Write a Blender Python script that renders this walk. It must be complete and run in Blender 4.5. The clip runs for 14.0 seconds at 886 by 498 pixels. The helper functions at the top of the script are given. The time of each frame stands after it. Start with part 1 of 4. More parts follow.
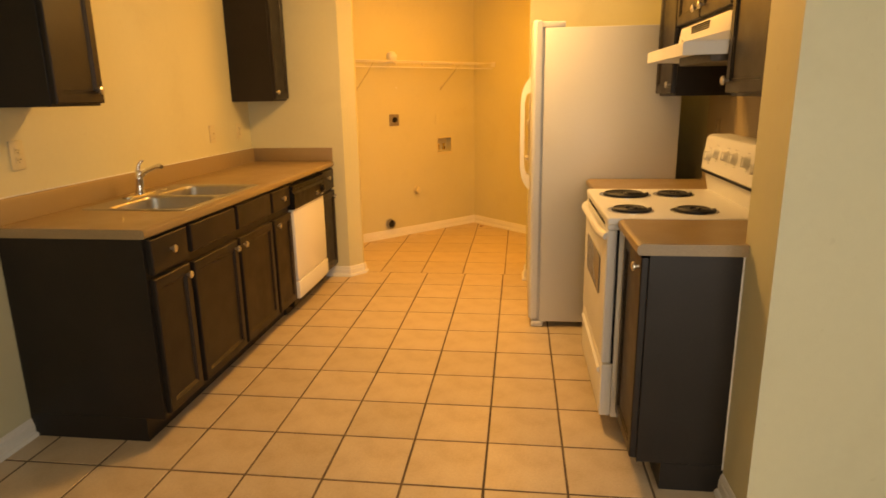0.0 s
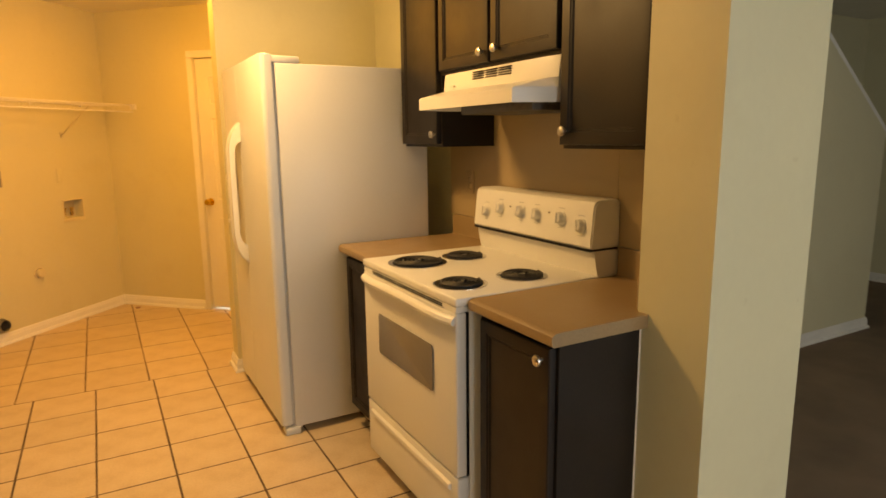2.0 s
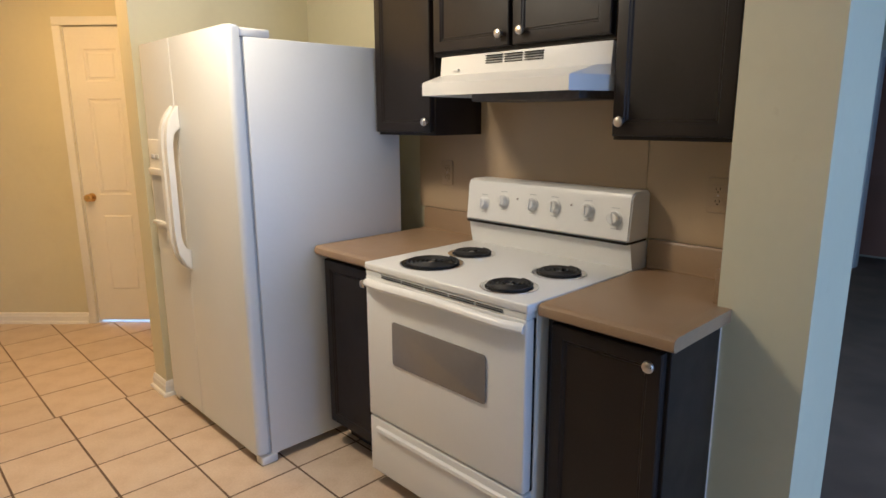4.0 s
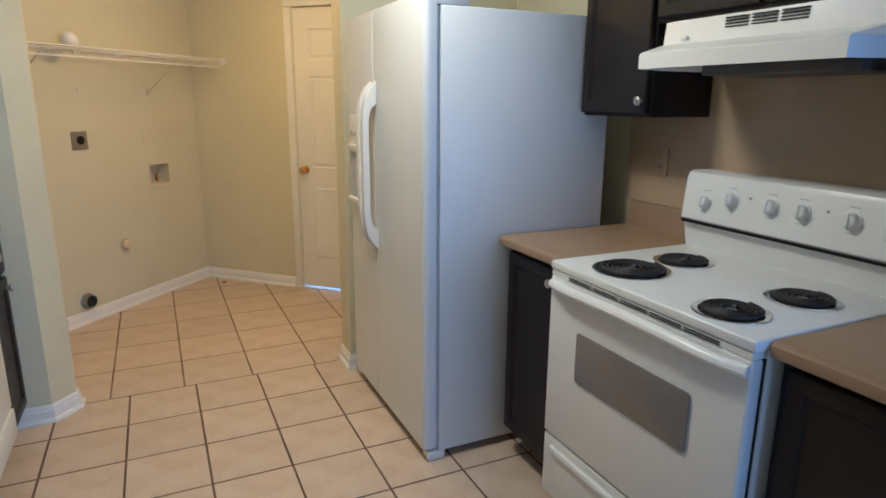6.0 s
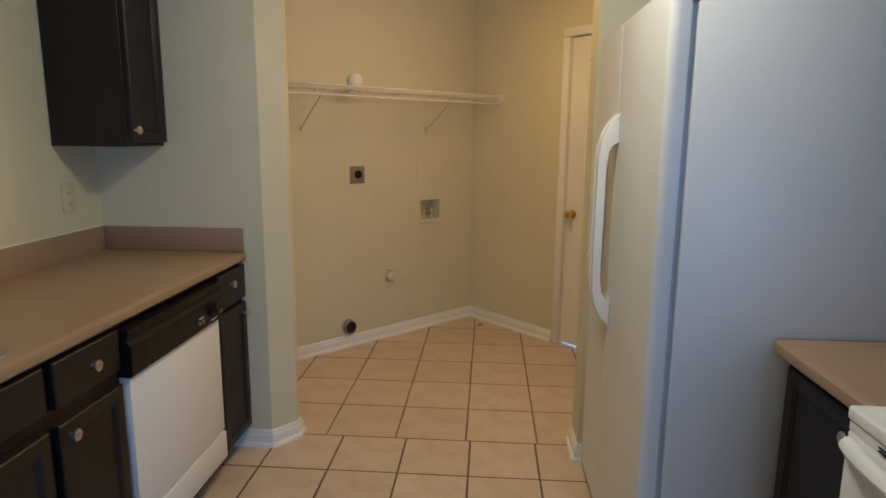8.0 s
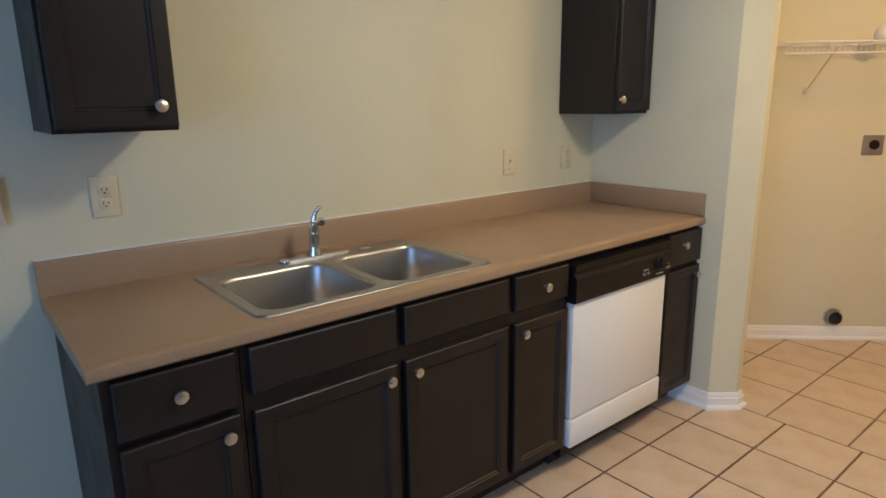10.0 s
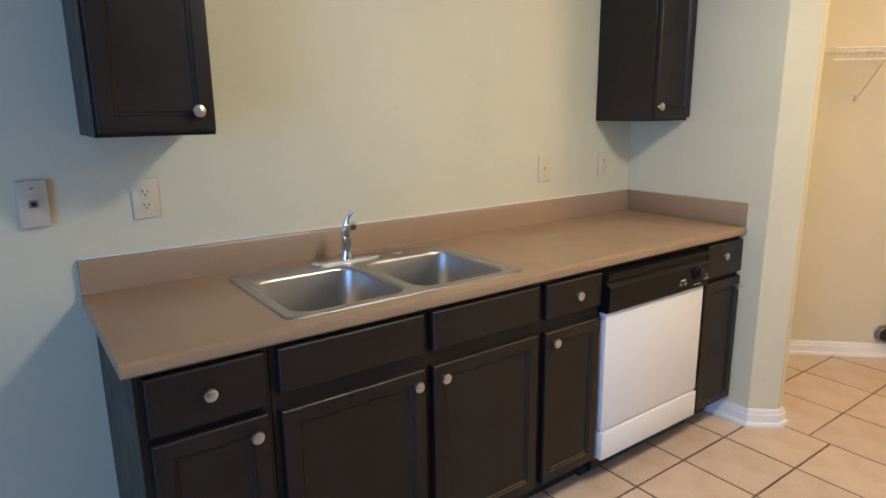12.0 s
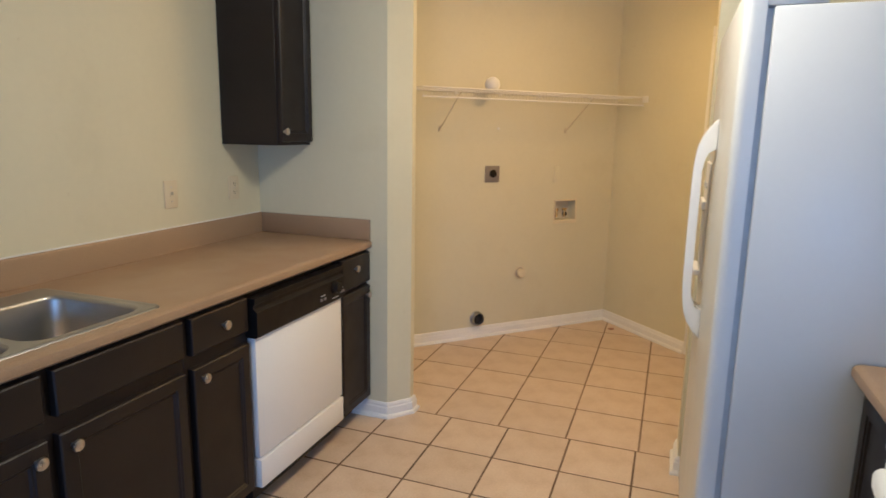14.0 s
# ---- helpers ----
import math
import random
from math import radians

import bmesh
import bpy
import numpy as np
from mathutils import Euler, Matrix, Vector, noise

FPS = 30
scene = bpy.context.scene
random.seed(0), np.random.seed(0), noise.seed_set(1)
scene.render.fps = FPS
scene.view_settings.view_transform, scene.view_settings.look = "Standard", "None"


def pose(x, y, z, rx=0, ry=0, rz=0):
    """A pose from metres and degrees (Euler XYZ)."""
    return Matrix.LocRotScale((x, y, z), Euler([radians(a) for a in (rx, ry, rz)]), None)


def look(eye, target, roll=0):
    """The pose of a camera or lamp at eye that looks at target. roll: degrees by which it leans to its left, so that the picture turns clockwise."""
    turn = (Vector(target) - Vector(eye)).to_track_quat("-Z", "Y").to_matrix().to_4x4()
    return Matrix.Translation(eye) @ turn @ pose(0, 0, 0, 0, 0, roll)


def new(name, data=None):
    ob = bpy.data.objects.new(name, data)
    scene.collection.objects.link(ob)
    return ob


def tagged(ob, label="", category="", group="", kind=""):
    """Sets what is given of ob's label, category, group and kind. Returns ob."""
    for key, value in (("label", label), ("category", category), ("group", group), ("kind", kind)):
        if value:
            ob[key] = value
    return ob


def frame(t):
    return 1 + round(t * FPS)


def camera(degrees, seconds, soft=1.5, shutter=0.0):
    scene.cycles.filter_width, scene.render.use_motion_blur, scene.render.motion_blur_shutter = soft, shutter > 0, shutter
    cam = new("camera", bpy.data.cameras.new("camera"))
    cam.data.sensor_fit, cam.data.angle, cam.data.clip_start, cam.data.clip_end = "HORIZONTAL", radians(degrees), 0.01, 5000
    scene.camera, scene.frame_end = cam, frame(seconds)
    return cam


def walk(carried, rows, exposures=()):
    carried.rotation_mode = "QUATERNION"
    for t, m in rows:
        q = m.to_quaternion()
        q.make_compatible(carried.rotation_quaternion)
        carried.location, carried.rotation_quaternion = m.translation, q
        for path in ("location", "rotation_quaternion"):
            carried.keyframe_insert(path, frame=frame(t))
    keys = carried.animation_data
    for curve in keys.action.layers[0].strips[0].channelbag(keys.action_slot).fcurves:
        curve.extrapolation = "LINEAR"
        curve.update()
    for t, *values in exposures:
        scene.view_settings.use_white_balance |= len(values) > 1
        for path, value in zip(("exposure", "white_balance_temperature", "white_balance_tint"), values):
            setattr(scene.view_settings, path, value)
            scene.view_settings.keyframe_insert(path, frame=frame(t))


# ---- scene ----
cam = camera(71.4, 14.0, 1.6, 0.2)
PATH = [
    (0, (2.054, -2.148, 1.393), (1.814, -0.223, 0.908), -0.9),
    (0.5, (2.006, -2.006, 1.402), (2.057, -0.057, 0.955), 1.1),
    (1, (1.851, -1.795, 1.42), (2.28, 0.122, 1.043), 1.4),
    (1.5, (1.68, -1.566, 1.415), (2.318, 0.303, 1.099), -1.3),
    (2, (1.466, -1.331, 1.416), (2.421, 0.388, 1.057), -0.7),
    (2.5, (1.265, -1.173, 1.443), (2.473, 0.375, 1.061), -1.3),
    (3, (1.186, -0.951, 1.44), (2.482, 0.528, 1.077), -1.2),
    (3.2, (1.152, -0.89, 1.437), (2.505, 0.525, 1.031), -0.2),
    (5.3, (1.022, -0.708, 1.461), (2.357, 0.716, 1.026), -1.1),
    (5.5, (1.096, -0.68, 1.454), (2.272, 0.881, 1.025), -1.0),
    (6, (1.251, -0.576, 1.426), (2.073, 1.186, 0.954), 0.4),
    (6.5, (1.331, -0.415, 1.429), (2.03, 1.414, 1.02), 2.7),
    (7, (1.432, -0.241, 1.435), (1.905, 1.657, 1.016), 0.7),
    (7.5, (1.59, -0.114, 1.429), (1.664, 1.846, 1.038), 1.9),
    (8, (1.699, -0.122, 1.421), (1.557, 1.84, 1.058), 0.5),
    (8.5, (1.809, -0.227, 1.423), (1.273, 1.668, 1.075), 1.2),
    (9, (1.921, -0.249, 1.428), (0.845, 1.398, 1.067), -0.3),
    (9.2, (1.963, -0.225, 1.433), (0.731, 1.292, 1.007), -0.3),
    (11.3, (2.023, -0.179, 1.426), (0.42, 0.937, 0.994), -0.6),
    (11.5, (2.023, -0.176, 1.423), (0.42, 0.94, 0.99), -0.8),
    (12, (2.024, -0.171, 1.427), (0.438, 0.966, 0.987), -0.7),
    (12.5, (2.028, -0.162, 1.434), (0.543, 1.107, 1.004), 0.8),
    (13, (2.019, -0.162, 1.448), (0.754, 1.327, 1.024), 1.1),
    (13.5, (2.004, -0.176, 1.442), (1.053, 1.535, 1.035), 1.4),
    (14, (1.999, -0.206, 1.445), (1.321, 1.637, 1.069), 1.0),
]
walk(cam, [(t, look(eye, target, roll)) for t, eye, target, roll in PATH],
     [(0, -0.2, 26000, 22), (1.5, -0.27, 18000, 17), (3.0, -0.22, 8000, 16), (5.4, -0.42, 4300, 7), (6.5, -0.74, 4420, 7),
      (7.5, -1.05, 4650, 8), (8.2, -1.03, 4680, 8), (9.0, -0.78, 4720, 6), (11.4, -0.03, 4580, 12), (12.5, -0.08, 4520, 10), (14, -0.38, 4700, 10)])

# ---------------------------------------------------------------- light
world = bpy.data.worlds.new("sky")
scene.world = world
world.use_nodes = True
wn = world.node_tree
sky = wn.nodes.new("ShaderNodeTexSky")
sky.sky_type = "NISHITA"
sky.sun_disc = False
sky.sun_elevation = radians(35)
sky.sun_rotation = radians(200)
wn.nodes["Background"].inputs["Strength"].default_value = 0.15
wn.links.new(sky.outputs["Color"], wn.nodes["Background"].inputs["Color"])


def lamp(name, kind, m, energy, color, **kw):
    data = bpy.data.lights.new(name, kind)
    data.energy, data.color = energy, color
    for key, value in kw.items():
        if key == "size":
            data.size = value
        elif key == "size_y":
            data.shape, data.size_y = "RECTANGLE", value
        elif key == "radius":
            data.shadow_soft_size = value
        elif key == "angle":
            data.angle = value
    ob = new(name, data)
    ob.matrix_world = m
    return ob


WIN_X0, WIN_X1, WIN_Z1, SOUTH = 1.90, 4.10, 2.05, -3.5
lamp("window_daylight", "AREA", look((3.00, SOUTH + 0.02, 1.1), (3.00, 0, 1.0)), 74, (0.42, 0.635, 1.0), size=2.1, size_y=1.9)
lamp("laundry_bulb", "POINT", pose(1.73, 3.13, 2.31), 18, (1.0, 0.50, 0.112), radius=0.10)
lamp("laundry_bulb_glow", "AREA", pose(1.73, 3.13, 2.328), 14, (1.0, 0.50, 0.112), size=0.22)
lamp("kitchen_bulb", "POINT", pose(1.72, 1.33, 2.31), 43, (1.0, 0.75, 0.44), radius=0.20)
lamp("kitchen_bulb_glow", "AREA", pose(1.72, 1.33, 2.328), 16, (1.0, 0.75, 0.44), size=0.24)

# ---------------------------------------------------------------- materials


class Mat:
    """A node material with a few shorthands."""

    def __init__(self, name, color, rough=0.5, metal=0.0):
        self.m = bpy.data.materials.new(name)
        self.m.use_nodes = True
        self.t = self.m.node_tree
        self.b = self.t.nodes["Principled BSDF"]
        self.b.inputs["Base Color"].default_value = (*color, 1)
        self.b.inputs["Roughness"].default_value = rough
        self.b.inputs["Metallic"].default_value = metal
        self.color = color
        self.co = self.t.nodes.new("ShaderNodeTexCoord").outputs["Object"]

    def noise(self, scale, detail=4.0, stretch=None):
        n = self.t.nodes.new("ShaderNodeTexNoise")
        n.inputs["Scale"].default_value, n.inputs["Detail"].default_value = scale, detail
        src = self.co
        if stretch:
            mp = self.t.nodes.new("ShaderNodeMapping")
            mp.inputs["Scale"].default_value = stretch
            self.t.links.new(src, mp.inputs["Vector"])
            src = mp.outputs["Vector"]
        self.t.links.new(src, n.inputs["Vector"])
        return n.outputs["Fac"]

    def ramp(self, fac, stops):
        r = self.t.nodes.new("ShaderNodeValToRGB")
        while len(r.color_ramp.elements) < len(stops):
            r.color_ramp.elements.new(0.5)
        for e, (p, c) in zip(r.color_ramp.elements, stops):
            e.position, e.color = p, (*c, 1) if len(c) == 3 else c
        self.t.links.new(fac, r.inputs["Fac"])
        return r.outputs["Color"]

    def mix(self, a, b, fac, mode="MIX"):
        n = self.t.nodes.new("ShaderNodeMix")
        n.data_type, n.blend_type = "RGBA", mode
        for i, v in ((0, fac), (6, a), (7, b)):
            if isinstance(v, (int, float)):
                n.inputs[i].default_value = v
            elif isinstance(v, tuple):
                n.inputs[i].default_value = (*v, 1)
            else:
                self.t.links.new(v, n.inputs[i])
        return n.outputs[2]

    def set(self, name, src):
        self.t.links.new(src, self.b.inputs[name])
        return self

    def bump(self, fac, strength, dist=0.002):
        n = self.t.nodes.new("ShaderNodeBump")
        n.inputs["Strength"].default_value, n.inputs["Distance"].default_value = strength, dist
        self.t.links.new(fac, n.inputs["Height"])
        self.t.links.new(n.outputs["Normal"], self.b.inputs["Normal"])
        return self

    def vary(self, amount, scale, fine=60.0):
        """Colour and gloss drift at two sizes."""
        lo = tuple(c * (1 - amount) for c in self.color)
        hi = tuple(min(1.0, c * (1 + amount)) for c in self.color)
        c1 = self.ramp(self.noise(scale), [(0.3, lo), (0.7, hi)])
        c2 = self.ramp(self.noise(fine, 6), [(0.3, (1 - amount * 0.6,) * 3), (0.7, (1.0,) * 3)])
        self.set("Base Color", self.mix(c1, c2, 1.0, "MULTIPLY"))
        r = self.b.inputs["Roughness"].default_value
        self.set("Roughness", self.ramp(self.noise(scale * 2.3), [(0.3, (r * 0.85,) * 3), (0.7, (min(1, r * 1.15),) * 3)]))
        return self


def paint(name, color):
    k = Mat(name, color, 0.55)
    k.vary(0.035, 1.3, 35)
    base = k.b.inputs["Base Color"].links[0].from_socket
    smudge = k.ramp(k.noise(3.1, 6), [(0.60, (1.0, 1.0, 1.0)), (0.74, (0.96, 0.95, 0.935))])
    scuff = k.ramp(k.noise(22, 3), [(0.70, (1.0, 1.0, 1.0)), (0.78, (0.94, 0.925, 0.905))])
    k.set("Base Color", k.mix(k.mix(base, smudge, 1.0, "MULTIPLY"), scuff, 1.0, "MULTIPLY"))
    k.bump(k.noise(170, 5), 0.22, 0.0015)
    return k.m


M_WALL = paint("wall_paint", (0.645, 0.605, 0.42))
M_CEIL = paint("ceiling_paint", (0.78, 0.75, 0.68))
M_TRIM = Mat("trim_paint", (0.80, 0.79, 0.75), 0.35).vary(0.05, 3.0).m
k = Mat("door_paint", (0.78, 0.76, 0.71), 0.38)
k.vary(0.04, 2.0)
M_DOOR = k.m
k = Mat("brown_door_paint", (0.34, 0.17, 0.11), 0.45)
k.vary(0.1, 2.0)
M_BROWN = k.m

k = Mat("espresso_paint", (0.0165, 0.012, 0.0098), 0.42)
k.vary(0.25, 4.0, 90)
k.bump(k.noise(45, 5, (1, 1, 0.06)), 0.12, 0.0012)
k.b.inputs["Specular IOR Level"].default_value = 0.32
M_CAB = k.m
M_KICK = Mat("toe_kick", (0.014, 0.011, 0.010), 0.7).vary(0.2, 5).m

k = Mat("laminate", (0.33, 0.215, 0.145), 0.40)
c = k.ramp(k.noise(420, 2), [(0.32, (0.275, 0.182, 0.102)), (0.52, (0.328, 0.222, 0.127)), (0.72, (0.383, 0.268, 0.157))])
c = k.mix(c, k.ramp(k.noise(2.2, 4), [(0.3, (0.93, 0.93, 0.93)), (0.7, (1, 1, 1))]), 1.0, "MULTIPLY")
k.set("Base Color", c)
k.set("Roughness", k.ramp(k.noise(6), [(0.3, (0.30,) * 3), (0.7, (0.40,) * 3)]))
M_COUNTER = k.m

k = Mat("brown_laminate_sheet", (0.46, 0.35, 0.22), 0.34)
k.vary(0.02, 0.8, 90)
M_PANEL = k.m

k = Mat("floor_tile", (0.52, 0.40, 0.29), 0.34)
rnd = k.t.nodes.new("ShaderNodeObjectInfo").outputs["Random"]
tone = k.ramp(rnd, [(0.0, (0.90, 0.90, 0.90)), (1.0, (1.0, 1.0, 1.0))])
mott = k.ramp(k.noise(7.0, 6), [(0.28, (0.54, 0.405, 0.275)), (0.5, (0.63, 0.50, 0.365)), (0.75, (0.69, 0.57, 0.435))])
grit = k.ramp(k.noise(120, 4), [(0.3, (0.90, 0.89, 0.87)), (0.6, (1.0, 1.0, 1.0))])
k.set("Base Color", k.mix(k.mix(mott, grit, 1.0, "MULTIPLY"), tone, 1.0, "MULTIPLY"))
k.set("Roughness", k.ramp(k.noise(9), [(0.3, (0.30,) * 3), (0.7, (0.48,) * 3)]))
k.bump(k.noise(30, 5), 0.10, 0.002)
M_TILE = k.m
k = Mat("grout", (0.15, 0.098, 0.062), 0.9)
k.vary(0.3, 4.0, 80)
M_GROUT = k.m
k = Mat("tan_grout", (0.24, 0.165, 0.105), 0.9)
k.vary(0.3, 4.0, 80)
M_GROUT_PALE = k.m
k = Mat("carpet", (0.23, 0.155, 0.105), 0.95)
k.vary(0.2, 2.5, 260)
k.bump(k.noise(400, 3), 0.6, 0.004)
M_CARPET = k.m

k = Mat("white_enamel", (0.80, 0.795, 0.77), 0.33)
k.vary(0.02, 2.0)
k.set("Roughness", k.ramp(k.noise(40, 5), [(0.3, (0.31,) * 3), (0.7, (0.36,) * 3)]))
M_ENAMEL = k.m
k = Mat("fridge_textured", (0.73, 0.74, 0.725), 0.38)
k.vary(0.02, 2.0)
k.bump(k.noise(380, 3), 0.16, 0.001)
M_FRIDGE = k.m
M_PLASTIC = Mat("white_plastic", (0.76, 0.75, 0.71), 0.35).vary(0.03, 5).m
M_WORN = Mat("worn_almond_plastic", (0.56, 0.49, 0.36), 0.5).vary(0.12, 9).m
M_ALMOND = Mat("almond_plastic", (0.66, 0.58, 0.39), 0.38).vary(0.03, 8).m
M_GASKET = Mat("grey_gasket", (0.55, 0.56, 0.56), 0.6).vary(0.1, 8).m
k = Mat("black_plastic", (0.007, 0.006, 0.006), 0.42).vary(0.2, 8)
k.b.inputs["Specular IOR Level"].default_value = 0.25
M_BLACK = k.m
M_COIL = Mat("burner_coil", (0.018, 0.017, 0.016), 0.55).vary(0.3, 20).m
# near-black colour carries the shade inside slots, sockets and holes
M_DARKHOLE = Mat("dark_cavity", (0.02, 0.018, 0.016), 0.8).vary(0.2, 10).m
M_OVENGLASS = Mat("oven_glass", (0.21, 0.19, 0.172), 0.22).vary(0.06, 3).m
M_NICKEL = Mat("brushed_nickel", (0.62, 0.58, 0.53), 0.30, 1.0).vary(0.05, 30).m
M_CHROME = Mat("chrome", (0.72, 0.72, 0.73), 0.10, 1.0).vary(0.04, 9).m
M_BRASS = Mat("brass", (0.72, 0.47, 0.16), 0.22, 1.0).vary(0.06, 30).m
k = Mat("stainless", (0.43, 0.425, 0.415), 0.36, 1.0)
k.vary(0.08, 3.0, 40)
k.bump(k.noise(60, 4, (1, 12, 1)), 0.05, 0.0008)
M_STEEL = k.m
k = Mat("brushed_sink_steel", (0.49, 0.465, 0.42), 0.34, 1.0)
k.vary(0.10, 3.0, 40)
k.bump(k.noise(40, 4, (1, 1, 16)), 0.06, 0.0008)
k.b.inputs["Anisotropic"].default_value = 0.5
tan = k.t.nodes.new("ShaderNodeTangent")
tan.direction_type, tan.axis = "RADIAL", "Z"
k.t.links.new(tan.outputs["Tangent"], k.b.inputs["Tangent"])
M_SINK = k.m
M_WIRE = Mat("white_wire", (0.74, 0.72, 0.66), 0.4).vary(0.03, 6).m
M_BRACE = Mat("dull_brace", (0.60, 0.53, 0.37), 0.5).vary(0.1, 12).m
M_GREYMETAL = Mat("grey_plate", (0.26, 0.23, 0.21), 0.45, 0.4).vary(0.1, 12).m
M_FILTER = Mat("hood_filter", (0.10, 0.095, 0.09), 0.5, 0.5).vary(0.2, 40).m
M_DAY = Mat("daylight_backdrop", (0.8, 0.85, 0.9), 0.9)
M_DAY.b.inputs["Emission Color"].default_value = (0.62, 0.78, 1.0, 1)
M_DAY.b.inputs["Emission Strength"].default_value = 2.2
M_DAY = M_DAY.m
k = Mat("frosted_shade", (0.9, 0.85, 0.75), 0.4)
k.b.inputs["Emission Color"].default_value = (1.0, 0.72, 0.36, 1)
k.b.inputs["Emission Strength"].default_value = 5.0
M_SHADE = k.m
k = Mat("clear_glass", (1, 1, 1), 0.02)
k.b.inputs["Transmission Weight"].default_value = 1.0
M_GLASS = k.m

# ---------------------------------------------------------------- mesh helpers


def thing(name, label, category, at=(0, 0, 0), group="", kind=""):
    ob = new(name)
    ob.empty_display_size = 0.05
    ob.location = at
    return tagged(ob, label, category, group, kind)


def mesh_of(name, bm, material, smooth=None):
    bmesh.ops.recalc_face_normals(bm, faces=bm.faces)
    me = bpy.data.meshes.new(name)
    bm.to_mesh(me)
    bm.free()
    me.materials.append(material)
    if smooth:
        me.polygons.foreach_set("use_smooth", [True] * len(me.polygons))
        me.set_sharp_from_angle(angle=radians(smooth))
    return me


def top_of(ob):
    v = Vector((0, 0, 0))
    while ob:
        v += ob.location
        ob = ob.parent
    return v


def part(name, bm, material, parent=None, label="", smooth=35):
    """Links a bmesh, given in world metres, as one mesh under parent."""
    if parent:
        bmesh.ops.translate(bm, verts=bm.verts, vec=-top_of(parent))
    ob = new(name, mesh_of(name, bm, material, smooth))
    if parent:
        ob.parent = parent
    if label:
        ob["label"] = label
    return ob


def add_box(bm, x0, x1, y0, y1, z0, z1, bevel=0.0, seg=2):
    vs = [bm.verts.new((x, y, z)) for x in (x0, x1) for y in (y0, y1) for z in (z0, z1)]
    for f in ((0, 1, 3, 2), (4, 6, 7, 5), (0, 4, 5, 1), (2, 3, 7, 6), (0, 2, 6, 4), (1, 5, 7, 3)):
        bm.faces.new([vs[i] for i in f])
    if bevel:
        es = list({e for v in vs for e in v.link_edges})
        bmesh.ops.bevel(bm, geom=es, offset=bevel, segments=seg, affect="EDGES", profile=0.5)
    return bm


def box(x0, x1, y0, y1, z0, z1, bevel=0.0, seg=2):
    return add_box(bmesh.new(), x0, x1, y0, y1, z0, z1, bevel, seg)


def prism(points, z0, z1, bevel=0.0, seg=2):
    """A plan outline raised from z0 to z1."""
    bm = bmesh.new()
    lo = [bm.verts.new((x, y, z0)) for x, y in points]
    hi = [bm.verts.new((x, y, z1)) for x, y in points]
    n = len(points)
    bm.faces.new(lo[::-1])
    bm.faces.new(hi)
    for i in range(n):
        bm.faces.new((lo[i], lo[(i + 1) % n], hi[(i + 1) % n], hi[i]))
    if bevel:
        bmesh.ops.bevel(bm, geom=bm.edges[:], offset=bevel, segments=seg, affect="EDGES", profile=0.5)
    return bm


def sweep_y(bm, profile, y0, y1):
    """An outline in x and z, drawn along y."""
    a = [bm.verts.new((x, y0, z)) for x, z in profile]
    b = [bm.verts.new((x, y1, z)) for x, z in profile]
    n = len(profile)
    bm.faces.new(a)
    bm.faces.new(b[::-1])
    for i in range(n):
        bm.faces.new((a[i], b[i], b[(i + 1) % n], a[(i + 1) % n]))
    return bm


def sweep_along(bm, profile, pts, closed=False):
    """An outline (out, z) drawn along a plan line; out is to the right of the line's run."""
    rings = []
    for i, p in enumerate(pts):
        p = Vector(p)
        prev = Vector(pts[i - 1]) if i else None
        nxt = Vector(pts[i + 1]) if i + 1 < len(pts) else None
        ds = [(p - prev).normalized()] if prev is not None else []
        ds += [(nxt - p).normalized()] if nxt is not None else []
        ns = [Vector((d.y, -d.x)) for d in ds]
        n = sum(ns, Vector((0, 0))).normalized()
        n = n / max(0.3, n.dot(ns[0]))
        rings.append([bm.verts.new((p.x + n.x * o, p.y + n.y * o, z)) for o, z in profile])
    m = len(profile)
    for a, b in zip(rings, rings[1:]):
        for i in range(m):
            bm.faces.new((a[i], a[(i + 1) % m], b[(i + 1) % m], b[i]))
    bm.faces.new(rings[0])
    bm.faces.new(rings[-1][::-1])
    return bm


def lathe(profile, m, seg=20):
    """Radius and height pairs turned round z, then set at m."""
    bm = bmesh.new()
    rings = []
    for r, z in profile:
        if r < 1e-6:
            rings.append([bm.verts.new((0, 0, z))])
        else:
            rings.append([bm.verts.new((r * math.cos(a), r * math.sin(a), z)) for a in [2 * math.pi * i / seg for i in range(seg)]])
    for a, b in zip(rings, rings[1:]):
        for i in range(seg):
            j = (i + 1) % seg
            if len(a) == 1 and len(b) > 1:
                bm.faces.new((a[0], b[j], b[i]))
            elif len(b) == 1 and len(a) > 1:
                bm.faces.new((a[i], a[j], b[0]))
            elif len(a) > 1:
                bm.faces.new((a[i], a[j], b[j], b[i]))
    for ring in (rings[0], rings[-1]):
        if len(ring) > 1:
            bm.faces.new(ring)
    bmesh.ops.transform(bm, matrix=m, verts=bm.verts)
    return bm


def add_tube(bm, pts, r, seg=8, flat=1.0):
    """A round bar along points; r may be one radius or one for each point."""
    pts = [Vector(p) for p in pts]
    rs = r if isinstance(r, (list, tuple)) else [r] * len(pts)
    rings, up = [], None
    for i, p in enumerate(pts):
        d = (pts[min(i + 1, len(pts) - 1)] - pts[max(i - 1, 0)]).normalized()
        if up is None:
            up = d.orthogonal().normalized()
        up = (up - d * up.dot(d)).normalized()
        side = d.cross(up)
        rings.append([bm.verts.new(p + (up * math.cos(a) + side * math.sin(a) * flat) * rs[i]) for a in [2 * math.pi * q / seg for q in range(seg)]])
    for a, b in zip(rings, rings[1:]):
        for q in range(seg):
            bm.faces.new((a[q], a[(q + 1) % seg], b[(q + 1) % seg], b[q]))
    bm.faces.new(rings[0][::-1])
    bm.faces.new(rings[-1])
    return bm


